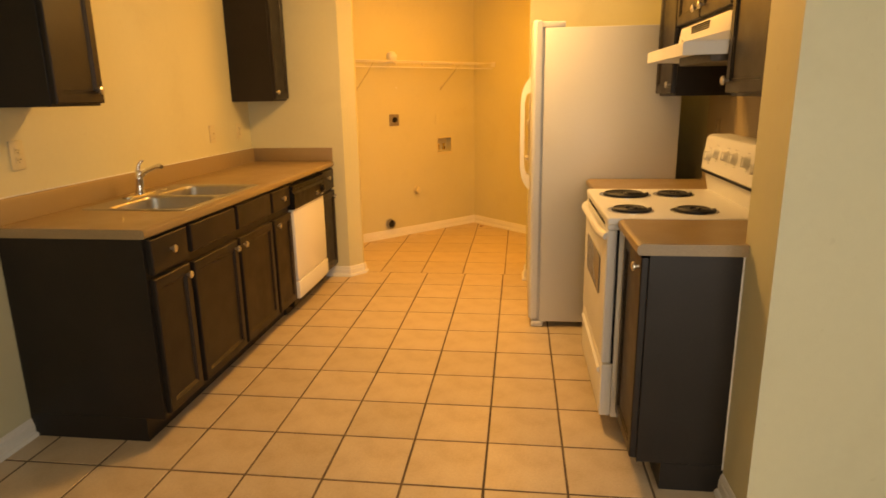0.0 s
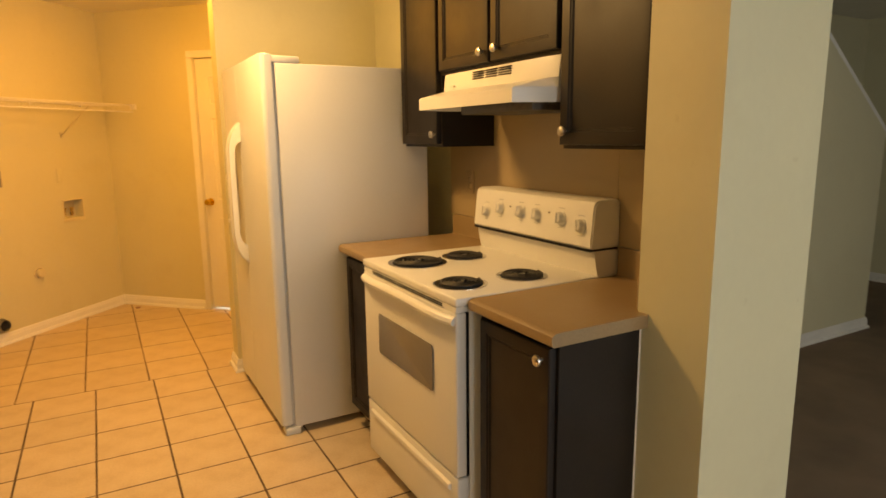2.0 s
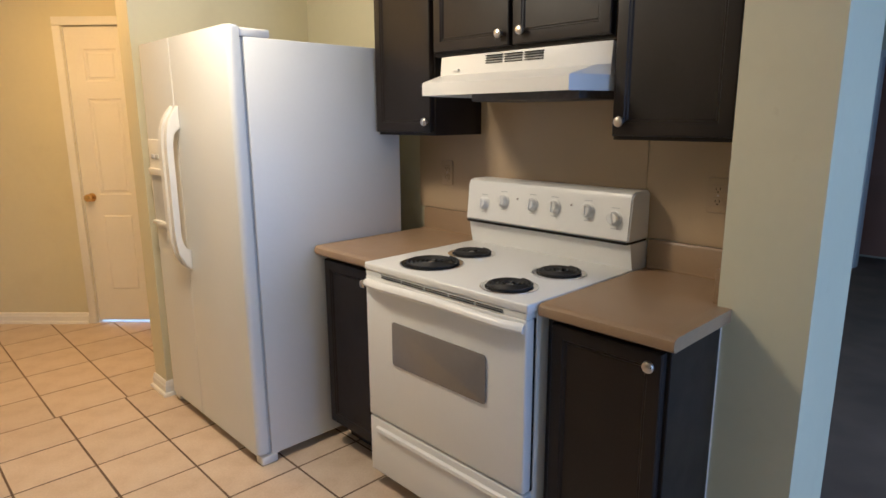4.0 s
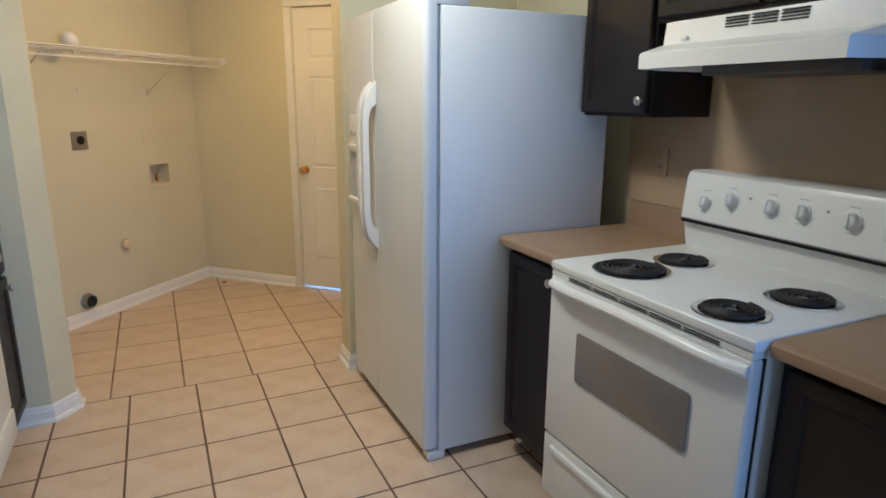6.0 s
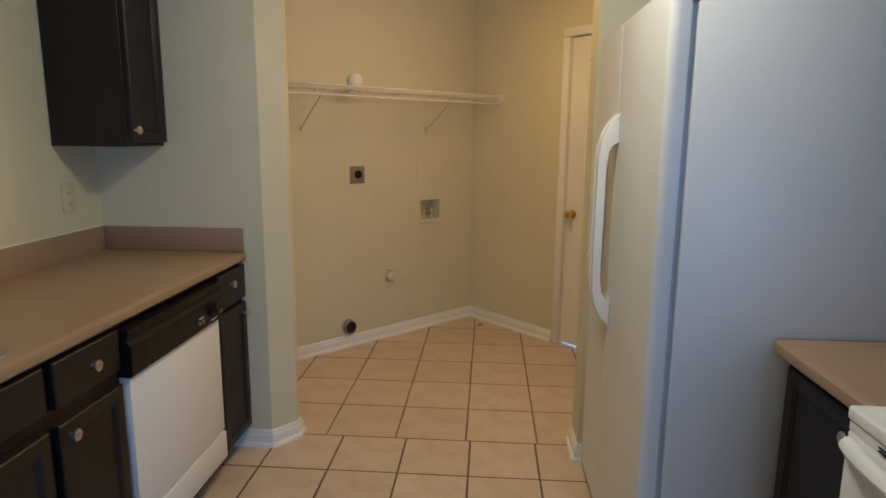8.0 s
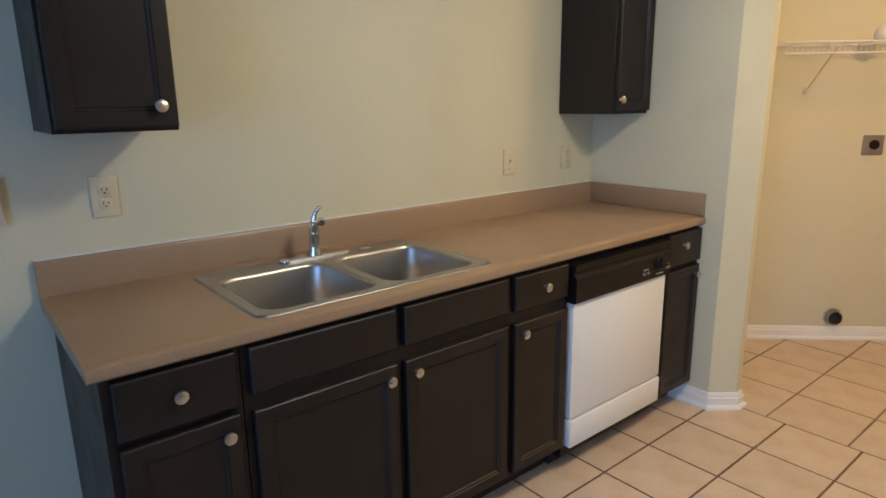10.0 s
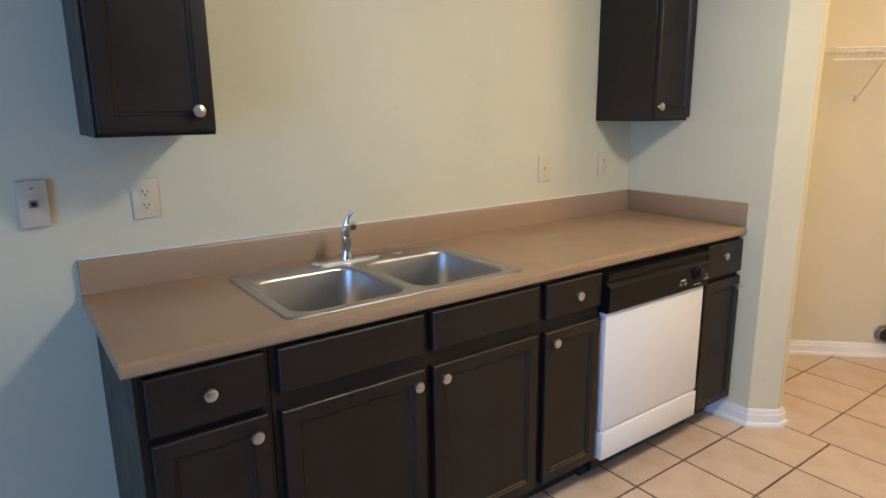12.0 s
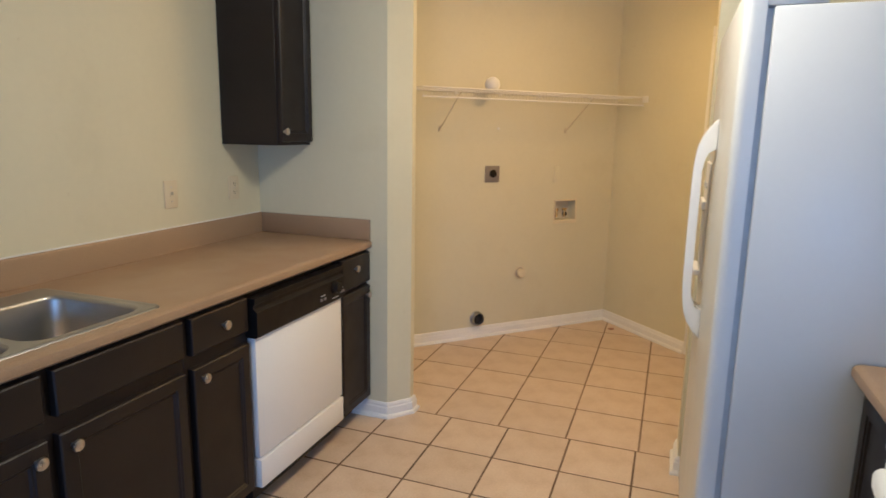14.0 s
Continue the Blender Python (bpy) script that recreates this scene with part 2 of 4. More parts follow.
def tube(pts, r, seg=8, flat=1.0):
    return add_tube(bmesh.new(), pts, r, seg, flat)


def rounded(x0, x1, y0, y1, r, seg=6):
    out = []
    for cx, cy, a0 in ((x1 - r, y1 - r, 0), (x0 + r, y1 - r, 90), (x0 + r, y0 + r, 180), (x1 - r, y0 + r, 270)):
        for i in range(seg + 1):
            a = radians(a0 + 90 * i / seg)
            out.append((cx + r * math.cos(a), cy + r * math.sin(a)))
    return out


def wall(name, p0, p1, thick, z0=0.0, z1=2.44, holes=(), material=None):
    """A wall whose seen face runs from p0 to p1; its thickness lies to the left of that run. holes: (s0, s1, z0, z1)."""
    p0, p1 = Vector(p0), Vector(p1)
    d = (p1 - p0).normalized()
    n = Vector((-d.y, d.x))
    length = (p1 - p0).length
    ss = sorted({0.0, length, *[h[0] for h in holes], *[h[1] for h in holes]})
    zs = sorted({z0, z1, *[h[2] for h in holes], *[h[3] for h in holes]})
    bm = bmesh.new()
    grid = {}

    def at(i, j, k):
        key = (i, j, k)
        if key not in grid:
            q = p0 + d * ss[i] + n * (thick if k else 0)
            grid[key] = bm.verts.new((q.x, q.y, zs[j]))
        return grid[key]

    def solid(i, j):
        if not (0 <= i < len(ss) - 1 and 0 <= j < len(zs) - 1):
            return False
        s, z = (ss[i] + ss[i + 1]) / 2, (zs[j] + zs[j + 1]) / 2
        return not any(h[0] < s < h[1] and h[2] < z < h[3] for h in holes)

    for i in range(len(ss) - 1):
        for j in range(len(zs) - 1):
            if not solid(i, j):
                continue
            for k in (0, 1):
                bm.faces.new([at(i, j, k), at(i + 1, j, k), at(i + 1, j + 1, k), at(i, j + 1, k)])
            for di, dj, e in ((-1, 0, ((i, j), (i, j + 1))), (1, 0, ((i + 1, j), (i + 1, j + 1))), (0, -1, ((i, j), (i + 1, j))), (0, 1, ((i, j + 1), (i + 1, j + 1)))):
                if not solid(i + di, j + dj):
                    (a, b), (c2, d2) = e
                    bm.faces.new([at(a, b, 0), at(c2, d2, 0), at(c2, d2, 1), at(a, b, 1)])
    ob = part(name, bm, material or M_WALL, smooth=None)
    return tagged(ob, kind="structure")

# ---------------------------------------------------------------- structure
H_CEIL = 2.44
CORNER = Vector((1.57, 4.666))
DA = Vector((math.cos(radians(46)), math.sin(radians(46))))     # along the laundry's back wall, towards the corner
NA = Vector((DA.y, -DA.x))                                      # out of that wall
DB = Vector((math.cos(radians(-45)), math.sin(radians(-45))))   # along the wall with the door, away from the corner
NB = Vector((DB.y, -DB.x))
A_LEN = 1.76
A0 = CORNER - DA * A_LEN


def on_a(s, out, z):
    p = CORNER - DA * s + NA * out
    return Vector((p.x, p.y, z))


def on_b(s, out, z):
    p = CORNER + DB * s + NB * out
    return Vector((p.x, p.y, z))


def frame_a(s, z, out=0.0):
    """Local axes on the back wall: x along it to the right, y up, z out of it."""
    p = on_a(s, out, z)
    return Matrix(((DA.x, 0, NA.x, p.x), (DA.y, 0, NA.y, p.y), (0, 1, 0, p.z), (0, 0, 0, 1)))


def frame_b(s, z, out=0.0):
    p = on_b(s, out, z)
    return Matrix(((DB.x, 0, NB.x, p.x), (DB.y, 0, NB.y, p.y), (0, 1, 0, p.z), (0, 0, 0, 1)))


def moved(bm, m):
    bmesh.ops.transform(bm, matrix=m, verts=bm.verts)
    return bm


tagged(part("floor", box(-0.2, 3.10, SOUTH - 0.2, 2.585, -0.12, -0.0014), M_GROUT, smooth=None), "brown grout bed under the beige ceramic floor tiles", "floor", kind="structure")
tagged(part("floor_laundry", box(-0.2, 3.10, 2.585, 5.0, -0.12, -0.0014), M_GROUT_PALE, smooth=None), "tan grout bed under the beige laundry tiles", "floor", kind="structure")
tagged(part("floor_living_room", box(3.10, 9.2, SOUTH - 0.2, 5.0, -0.12, 0.0), M_CARPET, smooth=None), "brown carpet of the unlit living room", "floor", kind="structure")
tagged(part("ceiling", box(-0.2, 9.2, SOUTH - 0.2, 5.0, H_CEIL, H_CEIL + 0.1), M_CEIL, smooth=None), "plain off-white painted ceiling", "ceiling", kind="structure")

wall("wall_west", (0, SOUTH), (0, 2.50), 0.12)
tagged(part("wall_pillar", prism([(0, 2.46), (0.730, 2.46), (0.815, 2.560), (0.815, 2.60), (0, 2.60)], 0, H_CEIL), M_WALL, smooth=None), kind="structure")
wall("wall_laundry_west", (0.35, 2.60), (0.35, 3.40), 0.10)
wall("wall_laundry_back", A0, CORNER + DA * 0.1, 0.12, holes=[(A_LEN - 0.515, A_LEN - 0.335, 0.815, 0.955)])
wall("wall_laundry_door", CORNER, CORNER + DB * 1.95, 0.12, holes=[(0.905, 1.665, 0, 2.045)])
wall("wall_laundry_east", (2.945, 3.30), (2.945, 2.60), 0.12)
tagged(part("wall_alcove", prism([(2.118, 2.455), (3.21, 2.455), (3.21, 2.615), (2.118, 2.615)], 0, H_CEIL), M_WALL, smooth=None), kind="structure")
wall("wall_east", (3.095, 2.455), (3.095, -0.104), 0.134)
tagged(part("wall_post", prism([(2.787, -0.342), (3.229, -0.322), (3.229, -0.104), (2.787, -0.104)], 0, H_CEIL), M_WALL, smooth=None), kind="structure")
wall("wall_far", (7.9, 2.6), (7.9, SOUTH), 0.12, holes=[(1.955, 2.77, 0, 1.95)])
wall("wall_hall", (8.55, 2.6), (8.55, SOUTH), 0.1)
wall("wall_stair_back", (3.21, 2.0), (8.6, 2.0), 0.1)
wall("wall_south", (8.6, SOUTH), (0, SOUTH), 0.15, holes=[(8.6 - WIN_X1, 8.6 - WIN_X0, 0.08, WIN_Z1)])

# wall under the stair, cut off along the flight
bm = bmesh.new()
outline = [(3.229, 0), (6.27, 0), (6.27, 1.406), (4.88, 2.44), (3.229, 2.44)]
lo = [bm.verts.new((x, 0.97, z)) for x, z in outline]
hi = [bm.verts.new((x, 1.08, z)) for x, z in outline]
bm.faces.new(lo)
bm.faces.new(hi[::-1])
for i in range(5):
    bm.faces.new((lo[i], lo[(i + 1) % 5], hi[(i + 1) % 5], hi[i]))
tagged(part("wall_stair", bm, M_WALL, smooth=None), kind="structure")
bm = bmesh.new()
sd = Vector((1.60, -1.19)).normalized()
sn = Vector((-sd.y, sd.x))
q0, q1 = Vector((4.88, 2.44)), Vector((6.29, 1.391))
ring = [(q0 + sn * 0.03, 0), (q1 + sn * 0.03, 0), (q1 - sn * 0.09, 0), (q0 - sn * 0.09, 0)]
va = [bm.verts.new((p.x, 0.972, p.y)) for p, _ in ring]
vb = [bm.verts.new((p.x, 1.125, p.y)) for p, _ in ring]
bm.faces.new(va)
bm.faces.new(vb[::-1])
for i in range(4):
    bm.faces.new((va[i], va[(i + 1) % 4], vb[(i + 1) % 4], vb[i]))
tagged(part("trim_stair", bm, M_TRIM, smooth=None), "sloping white stair skirt board on the wall", "trim", kind="structure")

BASE = [(0, 0), (0.027, 0), (0.0265, 0.010), (0.022, 0.017), (0.014, 0.020), (0.014, 0.054), (0.010, 0.060), (0.010, 0.068), (0.005, 0.080), (0, 0.080)]
c_b = CORNER + DB * 0.845
for nm, line in (("baseboard_west", [(0, SOUTH), (0, 0.0)]),
                 ("baseboard_pillar", [(0.54, 2.46), (0.730, 2.46), (0.815, 2.560), (0.815, 2.60), (0.70, 2.60)]),
                 ("baseboard_laundry", [tuple(A0), tuple(CORNER), tuple(c_b)]),
                 ("baseboard_alcove", [(2.35, 2.615), (2.118, 2.615), (2.118, 2.455), (2.20, 2.455)]),
                 ("baseboard_post", [(2.787, -0.125), (2.787, -0.342), (3.229, -0.322), (3.229, -0.11)]),
                 ("baseboard_living", [(3.229, 0.97), (6.27, 0.97), (6.27, 1.08)]),
                 ("baseboard_far", [(7.9, 2.0), (7.9, 0.70)]),
                 ("baseboard_east_side", [(3.229, -0.10), (3.229, 0.97)])):
    tagged(part(nm, sweep_along(bmesh.new(), BASE, line), M_TRIM, smooth=None), "white painted moulded baseboard", "baseboard", kind="structure")

# doorway to the hall
for nm, y0, y1, z0, z1 in (("trim_hall_door", 0.645, 0.705, 0, 1.95), ("trim_hall_door_top", -0.23, 0.705, 1.95, 2.01)):
    tagged(part(nm, box(7.885, 7.9, y0, y1, z0, z1, 0.004), M_TRIM), "white painted door casing", "trim", kind="structure")
tagged(part("trim_hall_jamb", box(7.9, 8.02, 0.632, 0.644, 0, 1.95), M_TRIM), "white painted door jamb", "trim", kind="structure")

# window in the south wall behind the walk
win = thing("window_1", "white framed sliding glass window letting in daylight", "window", (3.00, SOUTH, 0), kind="structure")
for nm, a in (("window_frame", (WIN_X0, WIN_X0 + 0.05, 0.08, WIN_Z1)), ("window_frame", (WIN_X1 - 0.05, WIN_X1, 0.08, WIN_Z1)), ("window_frame", (2.97, 3.03, 0.13, WIN_Z1 - 0.05)),
              ("window_frame", (WIN_X0 + 0.05, WIN_X1 - 0.05, 0.08, 0.13)), ("window_frame", (WIN_X0 + 0.05, WIN_X1 - 0.05, WIN_Z1 - 0.05, WIN_Z1))):
    part(nm, box(a[0], a[1], SOUTH - 0.09, SOUTH - 0.04, a[2], a[3], 0.004), M_TRIM, win)
for x0, x1 in ((WIN_X0 + 0.05, 2.97), (3.03, WIN_X1 - 0.05)):
    ob = part("pane", box(x0, x1, SOUTH - 0.07, SOUTH - 0.062, 0.13, WIN_Z1 - 0.05), M_GLASS, win)
    ob.visible_shadow = False

# ---------------------------------------------------------------- shapes shared by the cabinets
LEFT_X, RIGHT_X = 0.618, 2.487       # face frames


def left_map(u, w, n):
    return (LEFT_X + n, u, w)


def right_map(u, w, n):
    return (RIGHT_X - n, u, w)


def front_panel(to, u0, u1, w0, w1, rail, thick=0.024):
    """A cabinet door or drawer front: eased edge, and with a rail a sunk middle with a bead."""
    bm = bmesh.new()
    vs = [bm.verts.new((u, w, n)) for u in (u0, u1) for w in (w0, w1) for n in (0, thick)]
    fs = [bm.faces.new([vs[i] for i in f]) for f in ((0, 1, 3, 2), (4, 6, 7, 5), (0, 4, 5, 1), (2, 3, 7, 6), (0, 2, 6, 4), (1, 5, 7, 3))]
    face = fs[5]
    es = list(face.edges)
    bmesh.ops.recalc_face_normals(bm, faces=bm.faces)
    out = bmesh.ops.bevel(bm, geom=es, offset=0.009, segments=3, affect="EDGES", profile=0.6)
    bm.faces.ensure_lookup_table()
    face = max((f for f in bm.faces if f.normal.z > 0.95), key=lambda f: f.calc_area())
    if rail:
        bmesh.ops.inset_region(bm, faces=[face], thickness=rail - 0.009, depth=0)
        bmesh.ops.inset_region(bm, faces=[face], thickness=0.004, depth=-0.004)
        bmesh.ops.inset_region(bm, faces=[face], thickness=0.007, depth=0)
        bmesh.ops.inset_region(bm, faces=[face], thickness=0.006, depth=-0.005)
    for v in bm.verts:
        v.co = to(*v.co)
    return bm


KNOB = [(0.0055, 0), (0.0055, 0.010), (0.008, 0.013), (0.0155, 0.016), (0.0165, 0.020), (0.0150, 0.024), (0.010, 0.0265), (0, 0.0275)]


def knob(parent, to, u, w, thick=0.024, big=1.0):
    x, y, z = to(u, w, thick)
    turn = 90 if to is left_map or to is left_up else -90
    prof = [(r * big, h * big) for r, h in KNOB]
    part("knob", lathe(prof, pose(x, y, z, 0, turn, 0), 18), M_NICKEL, parent, "round brushed nickel knob")


def base_cabinet(label, to, y0, y1, fronts, group, finished_end=None, hollow=False):
    """fronts: (kind, u0, u1, w0, w1, knob u, knob w); knob u None for a false front."""
    s = 1 if to is left_map else -1
    back = 0.003 if s > 0 else 3.092
    face = LEFT_X if s > 0 else RIGHT_X
    ob = thing("base_cabinet", label, "cabinet", (abs(back), (y0 + y1) / 2, 0), group)
    xa, xb = sorted((back, face))
    if hollow:
        part("body", box(xa, xb, y0, y1, 0.105, 0.700), M_CAB, ob)
        part("face_rail", box(xb - 0.02, xb, y0, y1, 0.7003, 0.874), M_CAB, ob)
        for q in (y0, y1 - 0.016):
            part("side_panel", box(xa, xb - 0.0203, q, q + 0.016, 0.7003, 0.874), M_CAB, ob)
    else:
        part("body", box(xa, xb, y0, y1, 0.105, 0.874, 0.0015, 1), M_CAB, ob)
    ka, kb = sorted((back, face - s * 0.085))
    part("toe_kick", box(ka, kb, y0, y1, 0.0, 0.105), M_KICK if finished_end is None else M_CAB, ob)
    for kind, u0, u1, w0, w1, ku, kw in fronts:
        p = part(kind, front_panel(to, u0, u1, w0, w1, 0.052 if kind == "door" else 0), M_CAB, ob)
        if ku is not None:
            knob(p, to, ku, kw)
    return ob


def left_up(u, w, n):
    return (0.312 + n, u, w)


def right_up(u, w, n):
    return (2.815 - n, u, w)


def wall_cabinet(label, to, y0, y1, z0, z1, doors, group):
    s = 1 if to is left_up else -1
    back, face = (0.003, 0.312) if s > 0 else (3.092, 2.815)
    ob = thing("wall_cabinet", label, "cabinet", (back, (y0 + y1) / 2, z0), group)
    xa, xb = sorted((back, face))
    part("body", box(xa, xb, y0, y1, z0, z1, 0.0015, 1), M_CAB, ob)
    for u0, u1, w0, w1, ku, kw in doors:
        p = part("door", front_panel(to, u0, u1, w0, w1, 0.052), M_CAB, ob)
        knob(p, to, ku, kw)
    return ob


# ---------------------------------------------------------------- sink run
G = "dark cabinets under the sink counter"
base_cabinet("espresso painted base cabinet with drawer at the open counter end", left_map, 0.0, 0.303,
             [("drawer", 0.020, 0.287, 0.722, 0.863, 0.152, 0.800), ("door", 0.020, 0.287, 0.125, 0.703, 0.250, 0.660)], G, True)
base_cabinet("espresso painted sink base cabinet with two doors and false drawer fronts", left_map, 0.305, 1.220,
             [("false_drawer", 0.322, 0.753, 0.742, 0.862, None, 0), ("false_drawer", 0.783, 1.208, 0.742, 0.862, None, 0),
              ("door", 0.322, 0.753, 0.125, 0.696, 0.718, 0.657), ("door", 0.783, 1.208, 0.125, 0.696, 0.814, 0.657)], G, hollow=True)
base_cabinet("narrow espresso painted base cabinet with drawer beside the dishwasher", left_map, 1.222, 1.526,
             [("drawer", 1.240, 1.515, 0.738, 0.860, 1.382, 0.802), ("door", 1.240, 1.515, 0.125, 0.694, 1.274, 0.657)], G)
base_cabinet("narrow espresso painted base cabinet with drawer against the end wall", left_map, 2.155, 2.456,
             [("drawer", 2.180, 2.450, 0.715, 0.860, 2.290, 0.806), ("door", 2.180, 2.450, 0.110, 0.694, 2.407, 0.653)], G)

# dishwasher
dw = thing("dishwasher", "white dishwasher with black control panel under the counter", "dishwasher", (0.3, 1.84, 0))
part("body", box(0.02, 0.612, 1.532, 2.150, 0.06, 0.866), M_BLACK, dw)
part("base", box(0.02, 0.55, 1.535, 2.148, 0.0, 0.11), M_KICK, dw)
part("door_panel", box(0.614, 0.650, 1.535, 2.148, 0.238, 0.703, 0.004), M_ENAMEL, dw, "plain white door panel")
part("kick_panel", box(0.616, 0.656, 1.535, 2.148, 0.117, 0.231, 0.005), M_ENAMEL, dw)
bm = bmesh.new()
prof = [(0.614, 0.706), (0.658, 0.706), (0.664, 0.712), (0.666, 0.803), (0.656, 0.810), (0.650, 0.814), (0.650, 0.828), (0.658, 0.832), (0.658, 0.852), (0.614, 0.852)]
sweep_y(bm, prof, 1.530, 2.152)
cp = part("control_panel", bm, M_BLACK, dw, "black plastic control panel with recessed grip", smooth=20)
part("dial", lathe([(0.030, 0), (0.030, 0.006), (0.024, 0.010), (0.022, 0.024), (0.019, 0.027), (0, 0.027)], pose(0.664, 2.070, 0.770, 0, 87, 0), 20), M_BLACK, cp)
for y in (1.955, 1.985, 2.120, 2.137):
    part("button", box(0.664, 0.671, y - 0.007, y + 0.007, 0.735, 0.747, 0.002), M_GREYMETAL, cp)
for y, w in ((1.970, 0.035), (2.128, 0.016), (2.070, 0.05)):
    part("lettering", box(0.667, 0.6685, y - w / 2, y + w / 2, 0.756 if w != 0.05 else 0.725, 0.759 if w != 0.05 else 0.728), M_PLASTIC, cp, "small pale printing")

# counter with its splash
SX0, SX1, SY0, SY1 = 0.116, 0.578, 0.388, 1.155      # cut-out under the sink
NOSE = [(0.640, 0.876), (0.646, 0.882), (0.648, 0.895), (0.645, 0.906), (0.637, 0.912), (0.625, 0.914)]
SPLASH = [(0.030, 0.9142), (0.023, 0.918), (0.021, 0.926), (0.021, 1.008), (0.016, 1.016), (0.002, 1.016)]
bm = bmesh.new()
for y0, y1 in ((-0.022, SY0), (SY1, 2.458)):
    sweep_y(bm, [(0.002, 0.876)] + NOSE + [(0.002, 0.914)], y0, y1)
sweep_y(bm, [(0.002, 0.876), (SX0, 0.876), (SX0, 0.914), (0.002, 0.914)], SY0, SY1)
sweep_y(bm, [(SX1, 0.876)] + NOSE + [(SX1, 0.914)], SY0, SY1)
bmesh.ops.remove_doubles(bm, verts=bm.verts, dist=0.0001)
ct = thing("countertop", "tan speckled laminate countertop with raised back and end splash", "countertop", (0.3, 1.2, 0.876))
part("worktop", bm, M_COUNTER, ct)
part("back_splash", sweep_y(bmesh.new(), SPLASH + [(0.002, 0.9142)], -0.022, 2.458), M_COUNTER, ct)
part("end_splash", box(0.023, 0.642, 2.438, 2.4585, 0.9145, 1.016, 0.004), M_COUNTER, ct)
part("caulk", box(0.0005, 0.006, -0.02, 2.455, 1.0155, 1.021, 0.002), M_TRIM, ct, "thin white caulk line")

# sink
sink = thing("kitchen_sink", "double-bowl stainless steel drop-in kitchen sink", "sink", (0.34, 0.77, 0.914))
RX0, RX1, RY0, RY1 = 0.092, 0.602, 0.365, 1.178
B1, B2 = (0.196, 0.568, 0.402, 0.757), (0.196, 0.568, 0.797, 1.140)
bm = bmesh.new()


def ring_of(pts, z):
    return [bm.verts.new((x, y, z)) for x, y in pts]


def bridge(a, b):
    for i in range(len(a)):
        j = (i + 1) % len(a)
        bm.faces.new((a[i], a[j], b[j], b[i]))


def grown(b, d, r, seg=6):
    return rounded(b[0] - d, b[1] + d, b[2] - d, b[3] + d, r, seg)


full = (RX0, RX1, RY0, RY1)
r0 = ring_of(grown(full, 0, 0.030), 0.9142)
r1 = ring_of(grown(full, -0.004, 0.027), 0.9190)
r2 = ring_of(grown(full, -0.010, 0.022), 0.9190)
r3 = ring_of(grown(full, -0.013, 0.020), 0.9180)
bridge(r0, r1)
bridge(r1, r2)
bridge(r2, r3)
loops = [r3]
for b in (B1, B2):
    loops.append(ring_of(grown(b, 0.006, 0.066), 0.9180))
es = []
for lp in loops:
    for i in range(len(lp)):
        j = (i + 1) % len(lp)
        es.append(bm.edges.get((lp[i], lp[j])) or bm.edges.new((lp[i], lp[j])))
bmesh.ops.triangle_fill(bm, edges=es, use_beauty=True)
part("rim", bm, M_STEEL, sink, smooth=50)
for b in (B1, B2):
    bm = bmesh.new()
    prev = None
    for d, r, z in ((0.006, 0.066, 0.9180), (0.0, 0.060, 0.9150), (-0.003, 0.058, 0.905), (-0.010, 0.060, 0.78), (-0.020, 0.060, 0.752), (-0.045, 0.055, 0.742), (-0.10, 0.05, 0.739)):
        cur = ring_of(grown(b, d, r), z)
        if prev:
            bridge(prev, cur)
        prev = cur
    bm.faces.new(prev)
    bowl = part("bowl", bm, M_SINK, sink, smooth=60)
    cx, cy = (b[0] + b[1]) / 2, (b[2] + b[3]) / 2
    part("drain", lathe([(0.055, 0), (0.053, 0.003), (0.040, 0.003), (0.036, -0.004), (0.0, -0.004)], pose(cx, cy, 0.7405), 20), M_CHROME, bowl)
part("hole_cover", lathe([(0.020, 0), (0.020, 0.002), (0.016, 0.004), (0, 0.004)], pose(0.137, 0.975, 0.9182), 16), M_CHROME, sink, "round chrome hole cover")

# faucet
fc = thing("faucet", "chrome single-lever kitchen faucet on the sink rim", "faucet", (0.135, 0.772, 0.918))
part("base_plate", prism(rounded(0.108, 0.162, 0.640, 0.904, 0.026, 5), 0.9182, 0.927, 0.003), M_CHROME, fc)
part("body", lathe([(0.025, 0), (0.023, 0.012), (0.019, 0.022), (0.0175, 0.070), (0.0185, 0.074), (0.0185, 0.080), (0.0175, 0.084), (0.0185, 0.105), (0.015, 0.116), (0, 0.118)], pose(0.134, 0.772, 0.926, 0, 5, 0), 22), M_CHROME, fc)
sd = Vector((0.94, -0.33, 0)).normalized()
b0 = Vector((0.140, 0.772, 1.005))
sp = [b0 + sd * a + Vector((0, 0, h)) for a, h in ((0.0, 0.0), (0.022, 0.018), (0.055, 0.036), (0.095, 0.052), (0.135, 0.064), (0.160, 0.068), (0.172, 0.064))]
part("spout", tube(sp, [0.011, 0.0115, 0.0105, 0.010, 0.0115, 0.013, 0.011], 12), M_CHROME, fc)
part("lever", tube([(0.134, 0.772, 1.030), (0.136, 0.774, 1.052), (0.142, 0.779, 1.074), (0.152, 0.787, 1.089), (0.160, 0.793, 1.095)], [0.014, 0.0105, 0.0075, 0.0065, 0.0045], 10, 0.8), M_CHROME, fc)

# wall cabinets over the sink run
G2 = "dark wall cabinets over the sink counter"
wall_cabinet("espresso painted single-door wall cabinet near the counter's open end", left_up, 0.030, 0.316, 1.371, 2.13, [(0.036, 0.312, 1.381, 2.115, 0.267, 1.432)], G2)
wall_cabinet("espresso painted single-door wall cabinet against the end wall", left_up, 2.188, 2.456, 1.367, 2.13, [(2.196, 2.446, 1.382, 2.115, 2.204, 1.430)], G2)


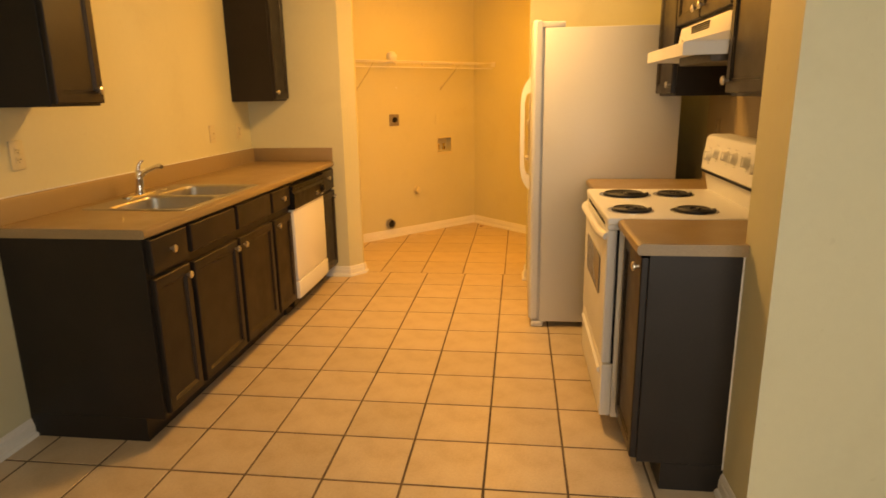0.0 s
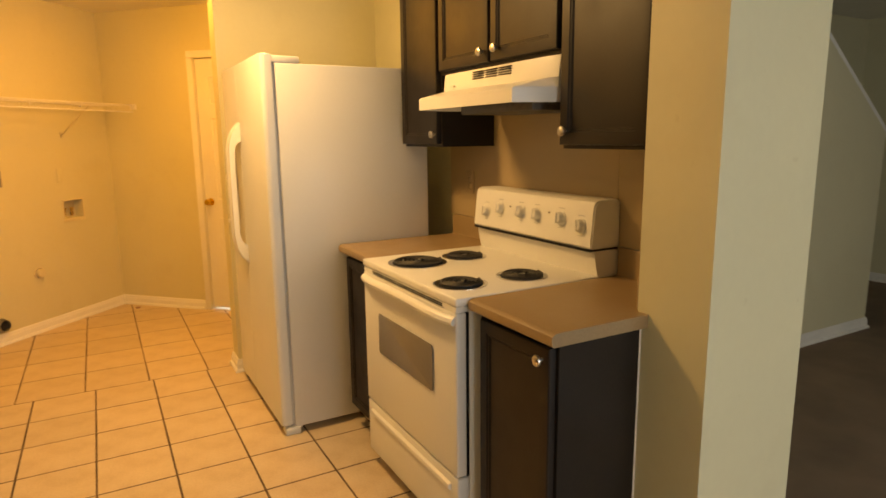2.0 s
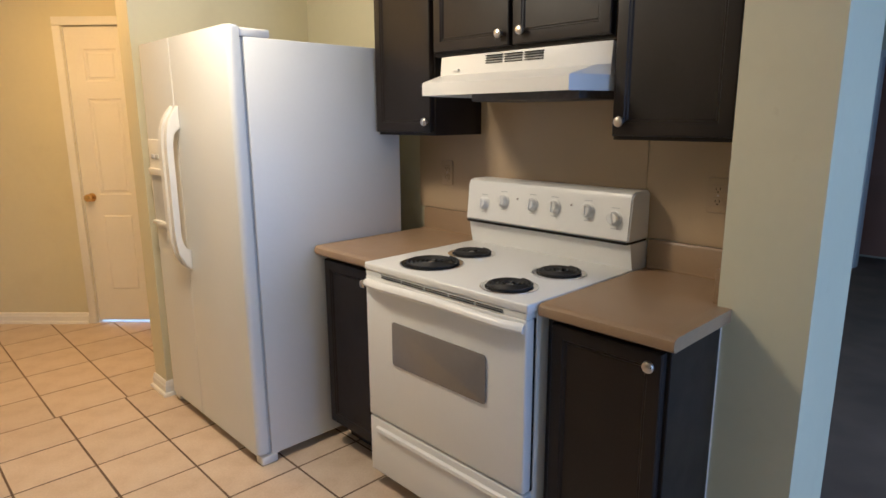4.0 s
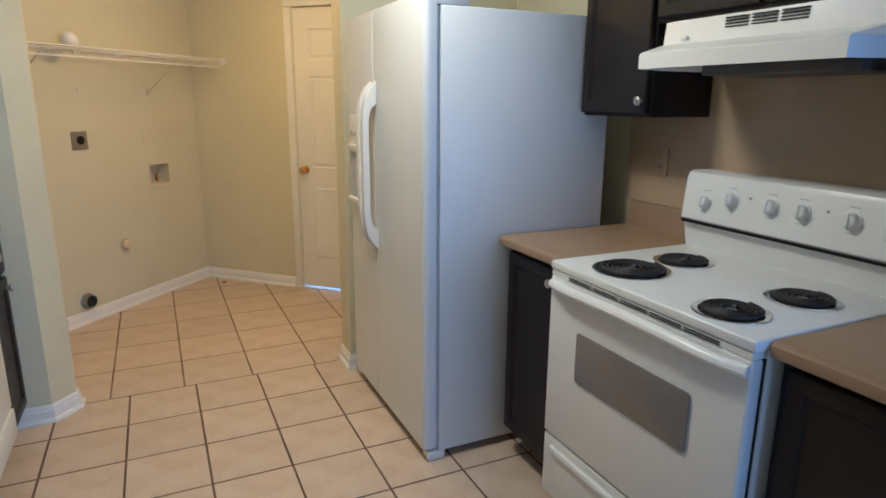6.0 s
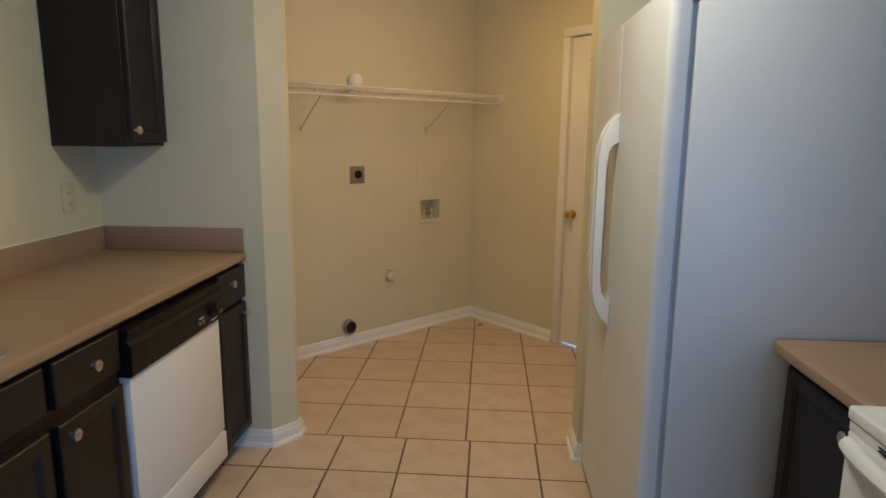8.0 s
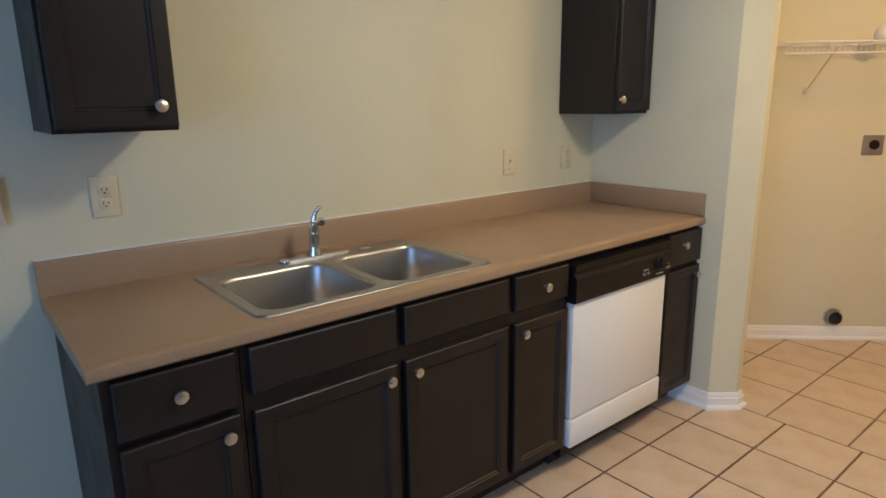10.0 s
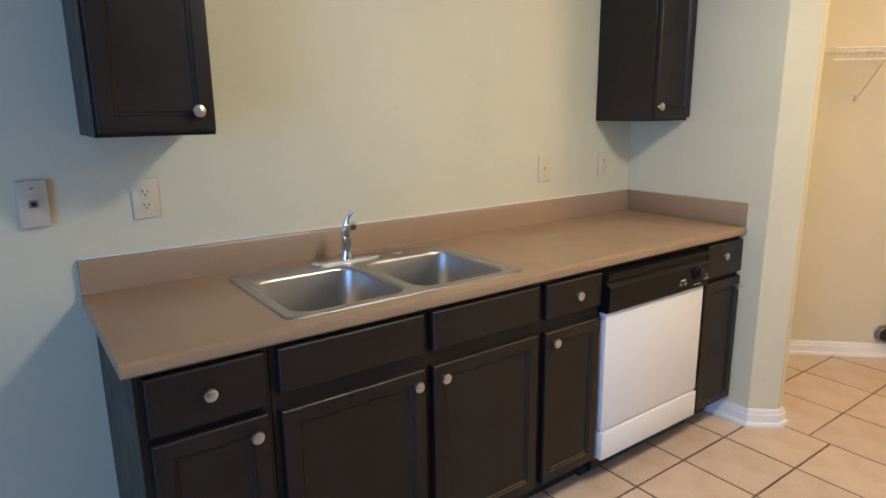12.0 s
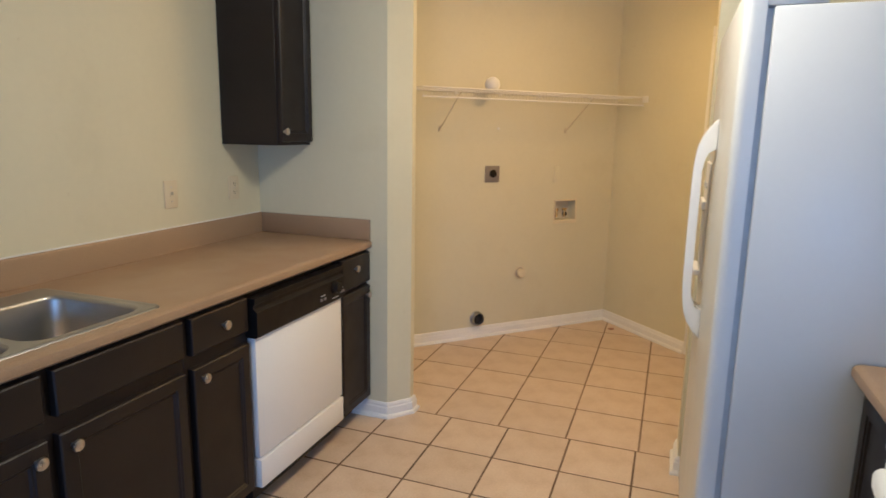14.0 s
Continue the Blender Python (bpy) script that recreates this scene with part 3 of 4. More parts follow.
# wall plates
def wall_plate(name, label, y, z, w, h, kind, side=1, color=None):
    x = 0.0 if side > 0 else 3.0915
    ob = thing(name, label, "outlet" if kind in ("duplex", "phone") else "switch", (x, y, z))
    deep = 0.017 if kind == "phone" else 0.007
    a, b = sorted((x + side * 0.0005, x + side * deep))
    part("plate", box(a, b, y - w / 2, y + w / 2, z - h / 2, z + h / 2, 0.003), color or M_ALMOND, ob)
    f = x + side * deep

    def bit(nm, dy0, dy1, dz0, dz1, out, mat, sub=None, bev=0.0):
        p, q = sorted((f - side * 0.001, f + side * out))
        return part(nm, box(p, q, y + dy0, y + dy1, z + dz0, z + dz1, bev), mat, sub or ob)
    if kind == "duplex":
        for dz in (-0.020, 0.020):
            r = bit("receptacle", -0.017, 0.017, dz - 0.014, dz + 0.014, 0.003, color or M_ALMOND, bev=0.002)
            for dy, hh in ((-0.0065, 0.009), (0.0065, 0.0075)):
                bit("slot", dy - 0.0013, dy + 0.0013, dz - 0.002, dz - 0.002 + hh, 0.0035, M_DARKHOLE, r)
            bit("slot", -0.0025, 0.0025, dz - 0.010, dz - 0.006, 0.0035, M_DARKHOLE, r)
        bit("screw", -0.003, 0.003, -0.003, 0.003, 0.0015, M_NICKEL)
    elif kind == "phone":
        bit("jack", -0.011, 0.011, -0.010, 0.010, 0.003, M_GREYMETAL)
        bit("socket", -0.006, 0.006, -0.007, 0.004, 0.0036, M_DARKHOLE)
        for dz in (-0.042, 0.042):
            bit("screw", -0.003, 0.003, dz - 0.003, dz + 0.003, 0.0015, M_NICKEL)
    else:
        bit("toggle", -0.005, 0.005, -0.012, 0.012, 0.003, color or M_ALMOND)
        bit("toggle_lever", -0.004, 0.004, -0.002, 0.010, 0.014, color or M_ALMOND)
        for dz in (-0.030, 0.030):
            bit("screw", -0.003, 0.003, dz - 0.003, dz + 0.003, 0.0015, M_NICKEL)
    return ob


wall_plate("phone_jack", "worn almond phone jack plate on the wall", -0.104, 1.190, 0.072, 0.128, "phone", 1, M_WORN)
wall_plate("power_outlet", "almond duplex power outlet on the wall above the counter", 0.178, 1.178, 0.074, 0.120, "duplex")
wall_plate("light_switch", "almond toggle switch on the wall above the counter", 1.850, 1.160, 0.074, 0.118, "toggle")
wall_plate("power_outlet", "almond duplex power outlet on the wall below the wall cabinet", 2.254, 1.157, 0.074, 0.115, "duplex")
wall_plate("power_outlet", "brown duplex power outlet on the panel beside the stove", 1.303, 1.19, 0.072, 0.115, "duplex", -1, M_PANEL)
wall_plate("power_outlet", "brown duplex power outlet on the panel beside the post", 0.041, 1.19, 0.072, 0.115, "duplex", -1, M_PANEL)

# ---------------------------------------------------------------- stove run
G3 = "dark cabinets beside the stove"
base_cabinet("espresso painted single-door base cabinet between the post and stove", right_map, -0.120, 0.262,
             [("door", -0.108, 0.235, 0.115, 0.858, -0.079, 0.822)], G3, True)
base_cabinet("espresso painted single-door base cabinet between stove and refrigerator", right_map, 1.060, 1.425,
             [("door", 1.085, 1.418, 0.115, 0.858, 1.121, 0.809)], G3)
near = bpy.data.objects["base_cabinet.004"]
part("caulk", box(2.7805, 2.7865, -0.1225, -0.1165, 0.09, 0.875, 0.002), M_TRIM, near, "white caulk line")
# the pieces of counter on both sides of the stove
for lab, y0, y1, side_splash in (("tan laminate countertop piece between the post and stove", -0.145, 0.268, True), ("tan laminate countertop piece between stove and refrigerator", 1.056, 1.452, False)):
    t2 = thing("countertop", lab, "countertop", (2.8, (y0 + y1) / 2, 0.876))
    nose = [(2.440 + (0.648 - x), z) for x, z in NOSE]
    spl = [(3.095 - x, z) for x, z in SPLASH]
    bm = bmesh.new()
    if side_splash:
        sweep_y(bm, [(3.093, 0.876)] + nose + [(3.093, 0.914)], -0.102, y1)
        sweep_y(bm, [(2.786, 0.876)] + nose + [(2.786, 0.914)], y0, -0.102)
    else:
        sweep_y(bm, [(3.093, 0.876)] + nose + [(3.093, 0.914)], y0, y1)
    bmesh.ops.remove_doubles(bm, verts=bm.verts, dist=0.0001)
    part("worktop", bm, M_COUNTER, t2)
    part("back_splash", sweep_y(bmesh.new(), spl + [(3.093, 0.9142)], -0.102 if side_splash else y0, y1), M_COUNTER, t2)
    if side_splash:
        part("end_splash", box(2.800, 3.072, -0.1025, -0.084, 0.9145, 1.016, 0.004), M_COUNTER, t2)

# stove
SY_A, SY_B = 0.275, 1.050
st = thing("stove", "white freestanding electric coil stove", "stove", (2.75, 0.66, 0))
part("body", box(2.452, 3.070, SY_A, SY_B, 0.06, 0.888, 0.003), M_ENAMEL, st)
part("base", box(2.50, 3.05, SY_A + 0.02, SY_B - 0.02, 0.0, 0.06), M_BLACK, st)
bm = bmesh.new()
add_box(bm, 2.402, 3.000, SY_A - 0.001, SY_B + 0.001, 0.888, 0.917, 0.007, 3)
part("cooktop", bm, M_ENAMEL, st)
d = part("oven_door", box(2.404, 2.443, SY_A + 0.003, SY_B - 0.003, 0.305, 0.868, 0.007, 3), M_ENAMEL, st)
part("window", prism(rounded(-0.229, 0.229, -0.083, 0.083, 0.012, 4), 0, 0.004, 0.001), M_OVENGLASS, d, "dark oven window")
wob = d.children[0]
wob.matrix_local = Matrix.Translation(Vector((2.402, 0.661, 0.637)) - top_of(d)) @ Matrix(((0, 0, -1, 0), (-1, 0, 0, 0), (0, 1, 0, 0), (0, 0, 0, 1)))
wob.data.transform(Matrix.Translation(top_of(d)))
# black strip puts in the shade of the gap between door and body
part("door_seal", box(2.4435, 2.4515, SY_A + 0.005, SY_B - 0.005, 0.302, 0.866), M_BLACK, d, "black strip for the shaded gap behind the oven door")
bm = bmesh.new()
hy = [SY_A + 0.012 + (SY_B - SY_A - 0.024) * i / 16 for i in range(17)]
add_tube(bm, [(2.378 + 0.024 * abs((i - 8) / 8) ** 6, y, 0.842 + 0.010 * math.cos((i - 8) / 8 * 1.57)) for i, y in enumerate(hy)], 0.0165, 10, 0.75)
part("handle", bm, M_ENAMEL, d)
for row in (0.8725, 0.8795):
    for i in range(5):
        y = SY_A + 0.095 + i * 0.118
        part("vent_slot", box(2.4025, 2.4065, y, y + 0.108, row, row + 0.0022), M_DARKHOLE, st)
part("vent_strip", box(2.406, 2.45, SY_A + 0.006, SY_B - 0.006, 0.869, 0.887), M_ENAMEL, st)
bm = box(2.406, 2.450, SY_A + 0.003, SY_B - 0.003, 0.065, 0.297, 0.006, 3)
dr = part("storage_drawer", bm, M_ENAMEL, st)
bm = bmesh.new()
sweep_y(bm, [(2.408, 0.268), (2.396, 0.262), (2.394, 0.250), (2.402, 0.240), (2.408, 0.236)], SY_A + 0.05, SY_B - 0.05)
part("grip", bm, M_ENAMEL, dr)
# back panel with the controls, leaning back
bm = bmesh.new()
sweep_y(bm, [(2.994, 0.905), (2.982, 0.950), (2.972, 1.008), (3.090, 1.008), (3.090, 0.905)], SY_A + 0.004, SY_B - 0.004)
part("back_riser", bm, M_ENAMEL, st)
# solid black bar stands for the shade in the slit under the panel
part("shadow_gap", box(2.9515, 3.085, SY_A + 0.008, SY_B - 0.008, 1.0085, 1.0175), M_BLACK, st)
bm = bmesh.new()
prof = [(2.958, 1.016), (2.952, 1.024), (2.966, 1.166), (2.974, 1.182), (2.992, 1.189), (3.075, 1.189), (3.088, 1.178), (3.090, 1.016)]
sweep_y(bm, prof, SY_A + 0.002, SY_B - 0.002)
bmesh.ops.bevel(bm, geom=[e for e in bm.edges if abs(e.verts[0].co.y - e.verts[1].co.y) < 1e-6], offset=0.005, segments=2, affect="EDGES")
bp = part("control_panel", bm, M_ENAMEL, st)
for i, (y, z) in enumerate(((0.950, 1.092), (0.846, 1.112), (0.700, 1.112), (0.596, 1.112), (0.450, 1.112), (0.338, 1.096))):
    xf = 2.952 + (z - 1.024) * 0.0986
    m = pose(xf, y, z, 0, -84.4, 0)
    kb = part("knob", lathe([(0.028, 0), (0.028, 0.004), (0.0235, 0.006), (0.0215, 0.019), (0.018, 0.0235), (0, 0.0245)], m, 22), M_ENAMEL, bp)
    bm = box(-0.020, 0.020, -0.004, 0.004, 0.018, 0.0285, 0.003)
    part("grip", moved(bm, m @ pose(0, 0, 0, 0, 0, (0, 8, -5, 0, 90, 12)[i] if i != 4 else 0)), M_ENAMEL, kb)
    for dz, w in ((0.036, 0.016), (-0.036, 0.012)):
        xq = 2.952 + (z + dz - 1.024) * 0.0986
        part("printing", moved(box(-0.0015, 0.0015, -w, w, -0.0006, 0.0006), pose(xq, y, z + dz, 0, -84.4, 0)), M_GASKET, kb, "faint grey printing")
for y in (0.775, 0.520):
    part("indicator", lathe([(0.004, -0.001), (0.004, 0.002), (0, 0.003)], pose(2.9615, y, 1.125, 0, -84.4, 0), 10), M_GREYMETAL, bp)
# burners
for y, x, r in ((0.843, 2.556, 0.105), (0.855, 2.782, 0.080), (0.440, 2.516, 0.080), (0.429, 2.767, 0.080)):
    bu = part("drip_pan", lathe([(r + 0.014, 0.0), (r + 0.014, 0.003), (r + 0.006, 0.0045), (r - 0.002, 0.002), (r * 0.6, 0.0008), (0.0, 0.0008)], pose(x, y, 0.9175), 28), M_CHROME, st, "chrome drip pan")
    part("pan_well", lathe([(r - 0.003, 0.0012), (r - 0.003, 0.0024), (0, 0.0014)], pose(x, y, 0.9175), 28), M_COIL, bu, "black disc at the pan bottom")
    turns = 5 if r > 0.09 else 4
    pts = []
    for i in range(turns * 16 + 1):
        a = 2 * math.pi * i / 16
        rr = 0.020 + (r - 0.026) * i / (turns * 16)
        pts.append((x + rr * math.cos(a), y + rr * math.sin(a), 0.9255))
    pts += [(x + r + 0.002, y + 0.01, 0.924)]
    part("coil", tube(pts, 0.0062, 6, 1.0), M_COIL, bu, "black electric coil element")
    part("coil_hub", lathe([(0.014, 0), (0.014, 0.005), (0.011, 0.007), (0, 0.007)], pose(x, y, 0.9195), 12), M_STEEL, bu)
    for a in (30, 150, 270):
        bm = box(0.0, r - 0.004, -0.002, 0.002, 0.0012, 0.0025)
        part("coil_support", moved(bm, pose(x, y, 0.9175, 0, 0, a)), M_STEEL, bu)

# brown laminate sheets on the wall behind the stove
pn = thing("backsplash_panel", "brown laminate sheets lining the wall behind the stove", "wall panel", (3.094, 0.6, 1.017))
for y0, y1 in ((-0.101, 0.2955), (0.297, 1.498)):
    part("sheet", box(3.0915, 3.0945, y0, y1, 1.0175, 1.71, 0.0006, 1), M_PANEL, pn)

# range hood
hd = thing("range_hood", "white under-cabinet range hood with vent slots over the stove", "range hood", (2.9, 0.66, 1.53))
bm = bmesh.new()
low = [(3.090, 0.285), (2.800, 0.285), (2.652, 0.336), (2.652, 0.988), (2.800, 1.045), (3.090, 1.045)]
mid = [(3.090, 0.285), (2.800, 0.285), (2.790, 0.330), (2.790, 0.995), (2.800, 1.045), (3.090, 1.045)]
prev = None
for outline, z in ((low, 1.545), (low, 1.566), ([(x + 0.006, y) if x < 2.7 else (x, y) for x, y in low], 1.571), (mid, 1.603), (mid, 1.609), ([(x + (0.008 if x < 2.85 else 0), y) for x, y in mid], 1.672)):
    cur = [bm.verts.new((x, y, z)) for x, y in outline]
    if prev:
        for i in range(6):
            bm.faces.new((prev[i], prev[(i + 1) % 6], cur[(i + 1) % 6], cur[i]))
    else:
        bm.faces.new(cur)
    prev = cur
bm.faces.new(prev)
part("canopy", bm, M_ENAMEL, hd, smooth=20)
bm = bmesh.new()
sweep_along(bm, [(-0.005, 1.522), (0.001, 1.522), (0.001, 1.5645), (-0.005, 1.5645)], low[::-1])
part("lip", bm, M_ENAMEL, hd, smooth=20)
part("filter", box(2.76, 3.03, 0.37, 0.84, 1.499, 1.547, 0.006), M_FILTER, hd, "dark metal grease filter")
part("lamp_cover", box(2.70, 2.75, 0.55, 0.78, 1.532, 1.547, 0.004), M_PLASTIC, hd)
for g in range(3):
    for r in range(4):
        y0 = 0.540 + g * 0.090
        part("vent_slot", box(2.7905, 2.7965, y0, y0 + 0.078, 1.634 + r * 0.0085, 1.638 + r * 0.0085), M_DARKHOLE, hd)
part("rocker_switch", box(2.780, 2.792, 0.93, 0.955, 1.613, 1.622, 0.002), M_PLASTIC, hd)

# wall cabinets over the stove run
G4 = "dark wall cabinets over the stove"
wall_cabinet("espresso painted wall cabinet beside the hood and post", right_up, -0.115, 0.274, 1.372, 2.13, [(-0.100, 0.268, 1.384, 2.115, 0.234, 1.428)], G4)
wall_cabinet("espresso painted wall cabinet beside the hood and refrigerator", right_up, 1.092, 1.458, 1.370, 2.13, [(1.100, 1.452, 1.382, 2.115, 1.116, 1.425)], G4)
wall_cabinet("short two-door espresso painted wall cabinet above the range hood", right_up, 0.276, 1.090, 1.676, 2.13,
             [(0.288, 0.677, 1.690, 2.115, 0.628, 1.733), (0.692, 1.078, 1.690, 2.115, 0.725, 1.731)], G4)

# refrigerator
fr = thing("refrigerator", "white side-by-side refrigerator with ice dispenser in the alcove", "refrigerator", (2.6, 1.93, 0))
part("body", box(2.189, 2.935, 1.462, 2.398, 0.035, 1.742, 0.006), M_FRIDGE, fr)
part("toe_grille", box(2.17, 2.23, 1.480, 2.385, 0.02, 0.095, 0.004), M_GASKET, fr)
for y in (1.487, 2.373):
    part("foot", box(2.14, 2.215, y - 0.03, y + 0.03, 0.0, 0.038, 0.008), M_PLASTIC, fr, "white hinge foot cover")
    part("hinge_cover", box(2.168, 2.300, y - 0.022, y + 0.085 if y < 2 else y + 0.022, 1.7425, 1.774, 0.006), M_PLASTIC, fr)
for y in (1.60, 2.25):
    part("rear_foot", lathe([(0.02, 0), (0.02, 0.036), (0, 0.036)], pose(2.88, y, 0), 12), M_BLACK, fr)
SPLIT = 2.020
for y0, y1 in ((1.462, SPLIT - 0.002), (SPLIT + 0.002, 2.398)):
    ra, rb = (0.024, 0.004) if y0 < 2 else (0.004, 0.024)
    plan = [(2.174, y0), (2.174, y1)]
    plan += [(2.126 + rb - rb * math.sin(a), y1 - rb + rb * math.cos(a)) for a in [math.pi / 2 * q / 6 for q in range(7)]]
    plan += [(2.126 + ra - ra * math.cos(a), y0 + ra - ra * math.sin(a)) for a in [math.pi / 2 * q / 6 for q in range(7)]]
    bm = prism(plan, 0.048, 1.782)
    bmesh.ops.bevel(bm, geom=[e for e in bm.edges if abs(e.verts[0].co.z - e.verts[1].co.z) < 1e-6], offset=0.006, segments=3, affect="EDGES")
    dd = part("door", bm, M_FRIDGE, fr)
    part("gasket", box(2.1745, 2.1885, y0 + 0.012, y1 - 0.012, 0.055, 1.738), M_GASKET, dd)
    c0 = SPLIT - 0.030 if y0 < 2 else SPLIT + 0.034
    bm = bmesh.new()
    side = []
    for q in range(25):
        f = q / 24 * 2 - 1
        side.append((2.127 - 0.066 * (1 - abs(f) ** 6.5), 1.1325 + 0.3675 * f))
    side += [(2.127, 1.402), (2.102, 1.394), (2.092, 1.376), (2.088, 1.330), (2.088, 0.935), (2.092, 0.890), (2.102, 0.872), (2.127, 0.864)]
    sweep_y(bm, side, c0 - 0.017, c0 + 0.017)
    bmesh.ops.bevel(bm, geom=[e for e in bm.edges if abs(e.verts[0].co.y - e.verts[1].co.y) < 1e-6], offset=0.004, segments=2, affect="EDGES")
    part("handle", bm, M_ENAMEL, dd, "curved white plastic handle")
    if y0 > 2:
        di = part("dispenser", box(2.118, 2.130, 2.140, 2.372, 0.925, 1.350, 0.006), M_PLASTIC, dd, "white ice and water dispenser")
        part("recess", box(2.1165, 2.1185, 2.165, 2.350, 0.965, 1.185), M_GASKET, di, "grey dispenser recess")
        part("tray", box(2.098, 2.120, 2.165, 2.350, 0.945, 0.965, 0.004), M_PLASTIC, di)
        part("hood", box(2.104, 2.120, 2.160, 2.355, 1.185, 1.215, 0.004), M_PLASTIC, di)
        for q in range(3):
            part("button", box(2.114, 2.120, 2.185 + q * 0.055, 2.225 + q * 0.055, 1.26, 1.28, 0.002), M_GASKET, di)

# ---------------------------------------------------------------- laundry nook
# door with six sunk panels
dr = thing("door_1", "white six-panel door with brass knob, daylight showing under it", "door", tuple(on_b(1.28, -0.03, 0)), kind="structure")
D0, D1, DZ0, DZ1 = 0.910, 1.660, 0.022, 2.040
bm = bmesh.new()
holes = []
for z0, z1 in ((0.24, 0.80), (0.93, 1.58), (1.69, 1.90)):
    for s0, s1 in ((D0 + 0.11, D0 + 0.335), (D1 - 0.335, D1 - 0.11)):
        holes.append((s0, s1, z0, z1))
ss = sorted({D0, D1, *[h[0] for h in holes], *[h[1] for h in holes]})
zs = sorted({DZ0, DZ1, *[h[2] for h in holes], *[h[3] for h in holes]})
gv = {(i, j): bm.verts.new((s, z, 0)) for i, s in enumerate(ss) for j, z in enumerate(zs)}
panels = []
for i in range(len(ss) - 1):
    for j in range(len(zs) - 1):
        f = bm.faces.new((gv[i, j], gv[i + 1, j], gv[i + 1, j + 1], gv[i, j + 1]))
        if any(h[0] < (ss[i] + ss[i + 1]) / 2 < h[1] and h[2] < (zs[j] + zs[j + 1]) / 2 < h[3] for h in holes):
            panels.append(f)
for f in panels:
    bmesh.ops.inset_region(bm, faces=[f], thickness=0.012, depth=-0.009)
    bmesh.ops.inset_region(bm, faces=[f], thickness=0.020, depth=0.0)
    bmesh.ops.inset_region(bm, faces=[f], thickness=0.012, depth=0.006)
rim = [e for e in bm.edges if e.is_boundary]
ex = bmesh.ops.extrude_edge_only(bm, edges=rim)
for v in [g for g in ex["geom"] if isinstance(g, bmesh.types.BMVert)]:
    v.co.z = -0.035
moved(bm, frame_b(0, 0, -0.012))
part("leaf", bm, M_DOOR, dr, smooth=25)
part("knob", moved(lathe([(0.030, 0), (0.030, 0.004), (0.012, 0.010), (0.011, 0.028), (0.022, 0.036), (0.027, 0.048), (0.024, 0.060), (0.012, 0.066), (0, 0.067)], Matrix.Identity(4), 20), frame_b(0.965, 0.913, -0.012)), M_BRASS, dr, "round brass door knob")
CAS = 0.055
for s0, s1, z0, z1 in ((0.905 - CAS, 0.905, 0, 2.045), (1.665, 1.665 + CAS, 0, 2.045), (0.905 - CAS, 1.665 + CAS, 2.0455, 2.045 + CAS)):
    part("casing", moved(box(s0, s1, z0, z1, 0.0006, 0.017, 0.005), frame_b(0, 0)), M_TRIM, dr)
for s0, s1 in ((0.9055, 0.908), (1.662, 1.6645)):
    part("jamb", moved(box(s0, s1, 0, 2.045, -0.11, 0.0), frame_b(0, 0)), M_TRIM, dr)
tagged(part("backdrop", moved(box(0.5, 2.1, -0.06, 0.35, -0.22, -0.20), frame_b(0, 0)), M_DAY), "daylight outside under the laundry door", "backdrop", kind="structure")
tagged(part("door_threshold", moved(box(0.906, 1.664, -0.004, 0.004, -0.20, -0.012), frame_b(0, 0)), M_TRIM), "pale door threshold", "threshold", kind="structure")

# wire shelf
sh = thing("wire_shelf", "white vinyl-coated wire shelf along the laundry wall", "shelf", tuple(on_a(0.9, 0.15, 1.66)))
SH0, SH1, SZ, SD = 0.030, 1.72, 1.698, 0.305
for o, z, r in ((0.012, SZ, 0.003), (0.10, SZ - 0.003, 0.003), (0.20, SZ - 0.003, 0.003), (SD, SZ, 0.0048), (SD, SZ - 0.055, 0.0048)):
    part("long_wire", tube([on_a(SH0, o, z), on_a(SH1, o, z)], r, 6), M_WIRE, sh)
wire = None
for i in range(67):
    d = SH0 + 0.006 + i * 0.0254
    if wire is None:
        wire = part("cross_wire", tube([on_a(d, 0.010, SZ + 0.004), on_a(d, SD - 0.002, SZ + 0.004), on_a(d, SD + 0.003, SZ - 0.002), on_a(d, SD + 0.003, SZ - 0.055)], 0.0016, 4), M_WIRE, sh)
    else:
        ob = new("cross_wire", wire.data)
        ob.parent = sh
        ob.location = on_a(d, 0, 0) - on_a(SH0 + 0.006, 0, 0)
for s in (0.46, 1.46):
    part("brace", tube([on_a(s, SD - 0.01, SZ - 0.02), on_a(s, 0.012, 1.462)], 0.0032, 6), M_BRACE, sh, "dull cream brace")
    part("brace_foot", moved(box(-0.009, 0.009, -0.020, 0.020, 0.0005, 0.010, 0.003), frame_a(s, 1.462)), M_BRACE, sh)
for s in (0.25, 0.70, 1.02, 1.35):
    part("wall_clip", moved(box(-0.008, 0.008, -0.012, 0.012, 0.0005, 0.016, 0.003), frame_a(s, SZ - 0.004)), M_WIRE, sh)
part("end_bracket", moved(box(-0.013, 0.0, -0.034, 0.012, 0.27, 0.325, 0.003), frame_a(0, SZ)), M_WIRE, sh)
part("anchor_cap", moved(lathe([(0.009, 0.0005), (0.009, 0.006), (0, 0.008)], Matrix.Identity(4), 12), frame_a(1.02, 1.467)), M_WIRE, sh)

# a white globe left on the shelf
gl = thing("light_globe", "small white glass lamp globe lying on the wire shelf", "lamp globe", tuple(on_a(1.15, 0.13, SZ)))
p = on_a(1.15, 0.13, SZ + 0.0056)
part("globe", lathe([(0.030, 0.0), (0.042, 0.012), (0.050, 0.035), (0.047, 0.058), (0.036, 0.076), (0.018, 0.087), (0, 0.090)], pose(*p), 24), M_PLASTIC, gl)

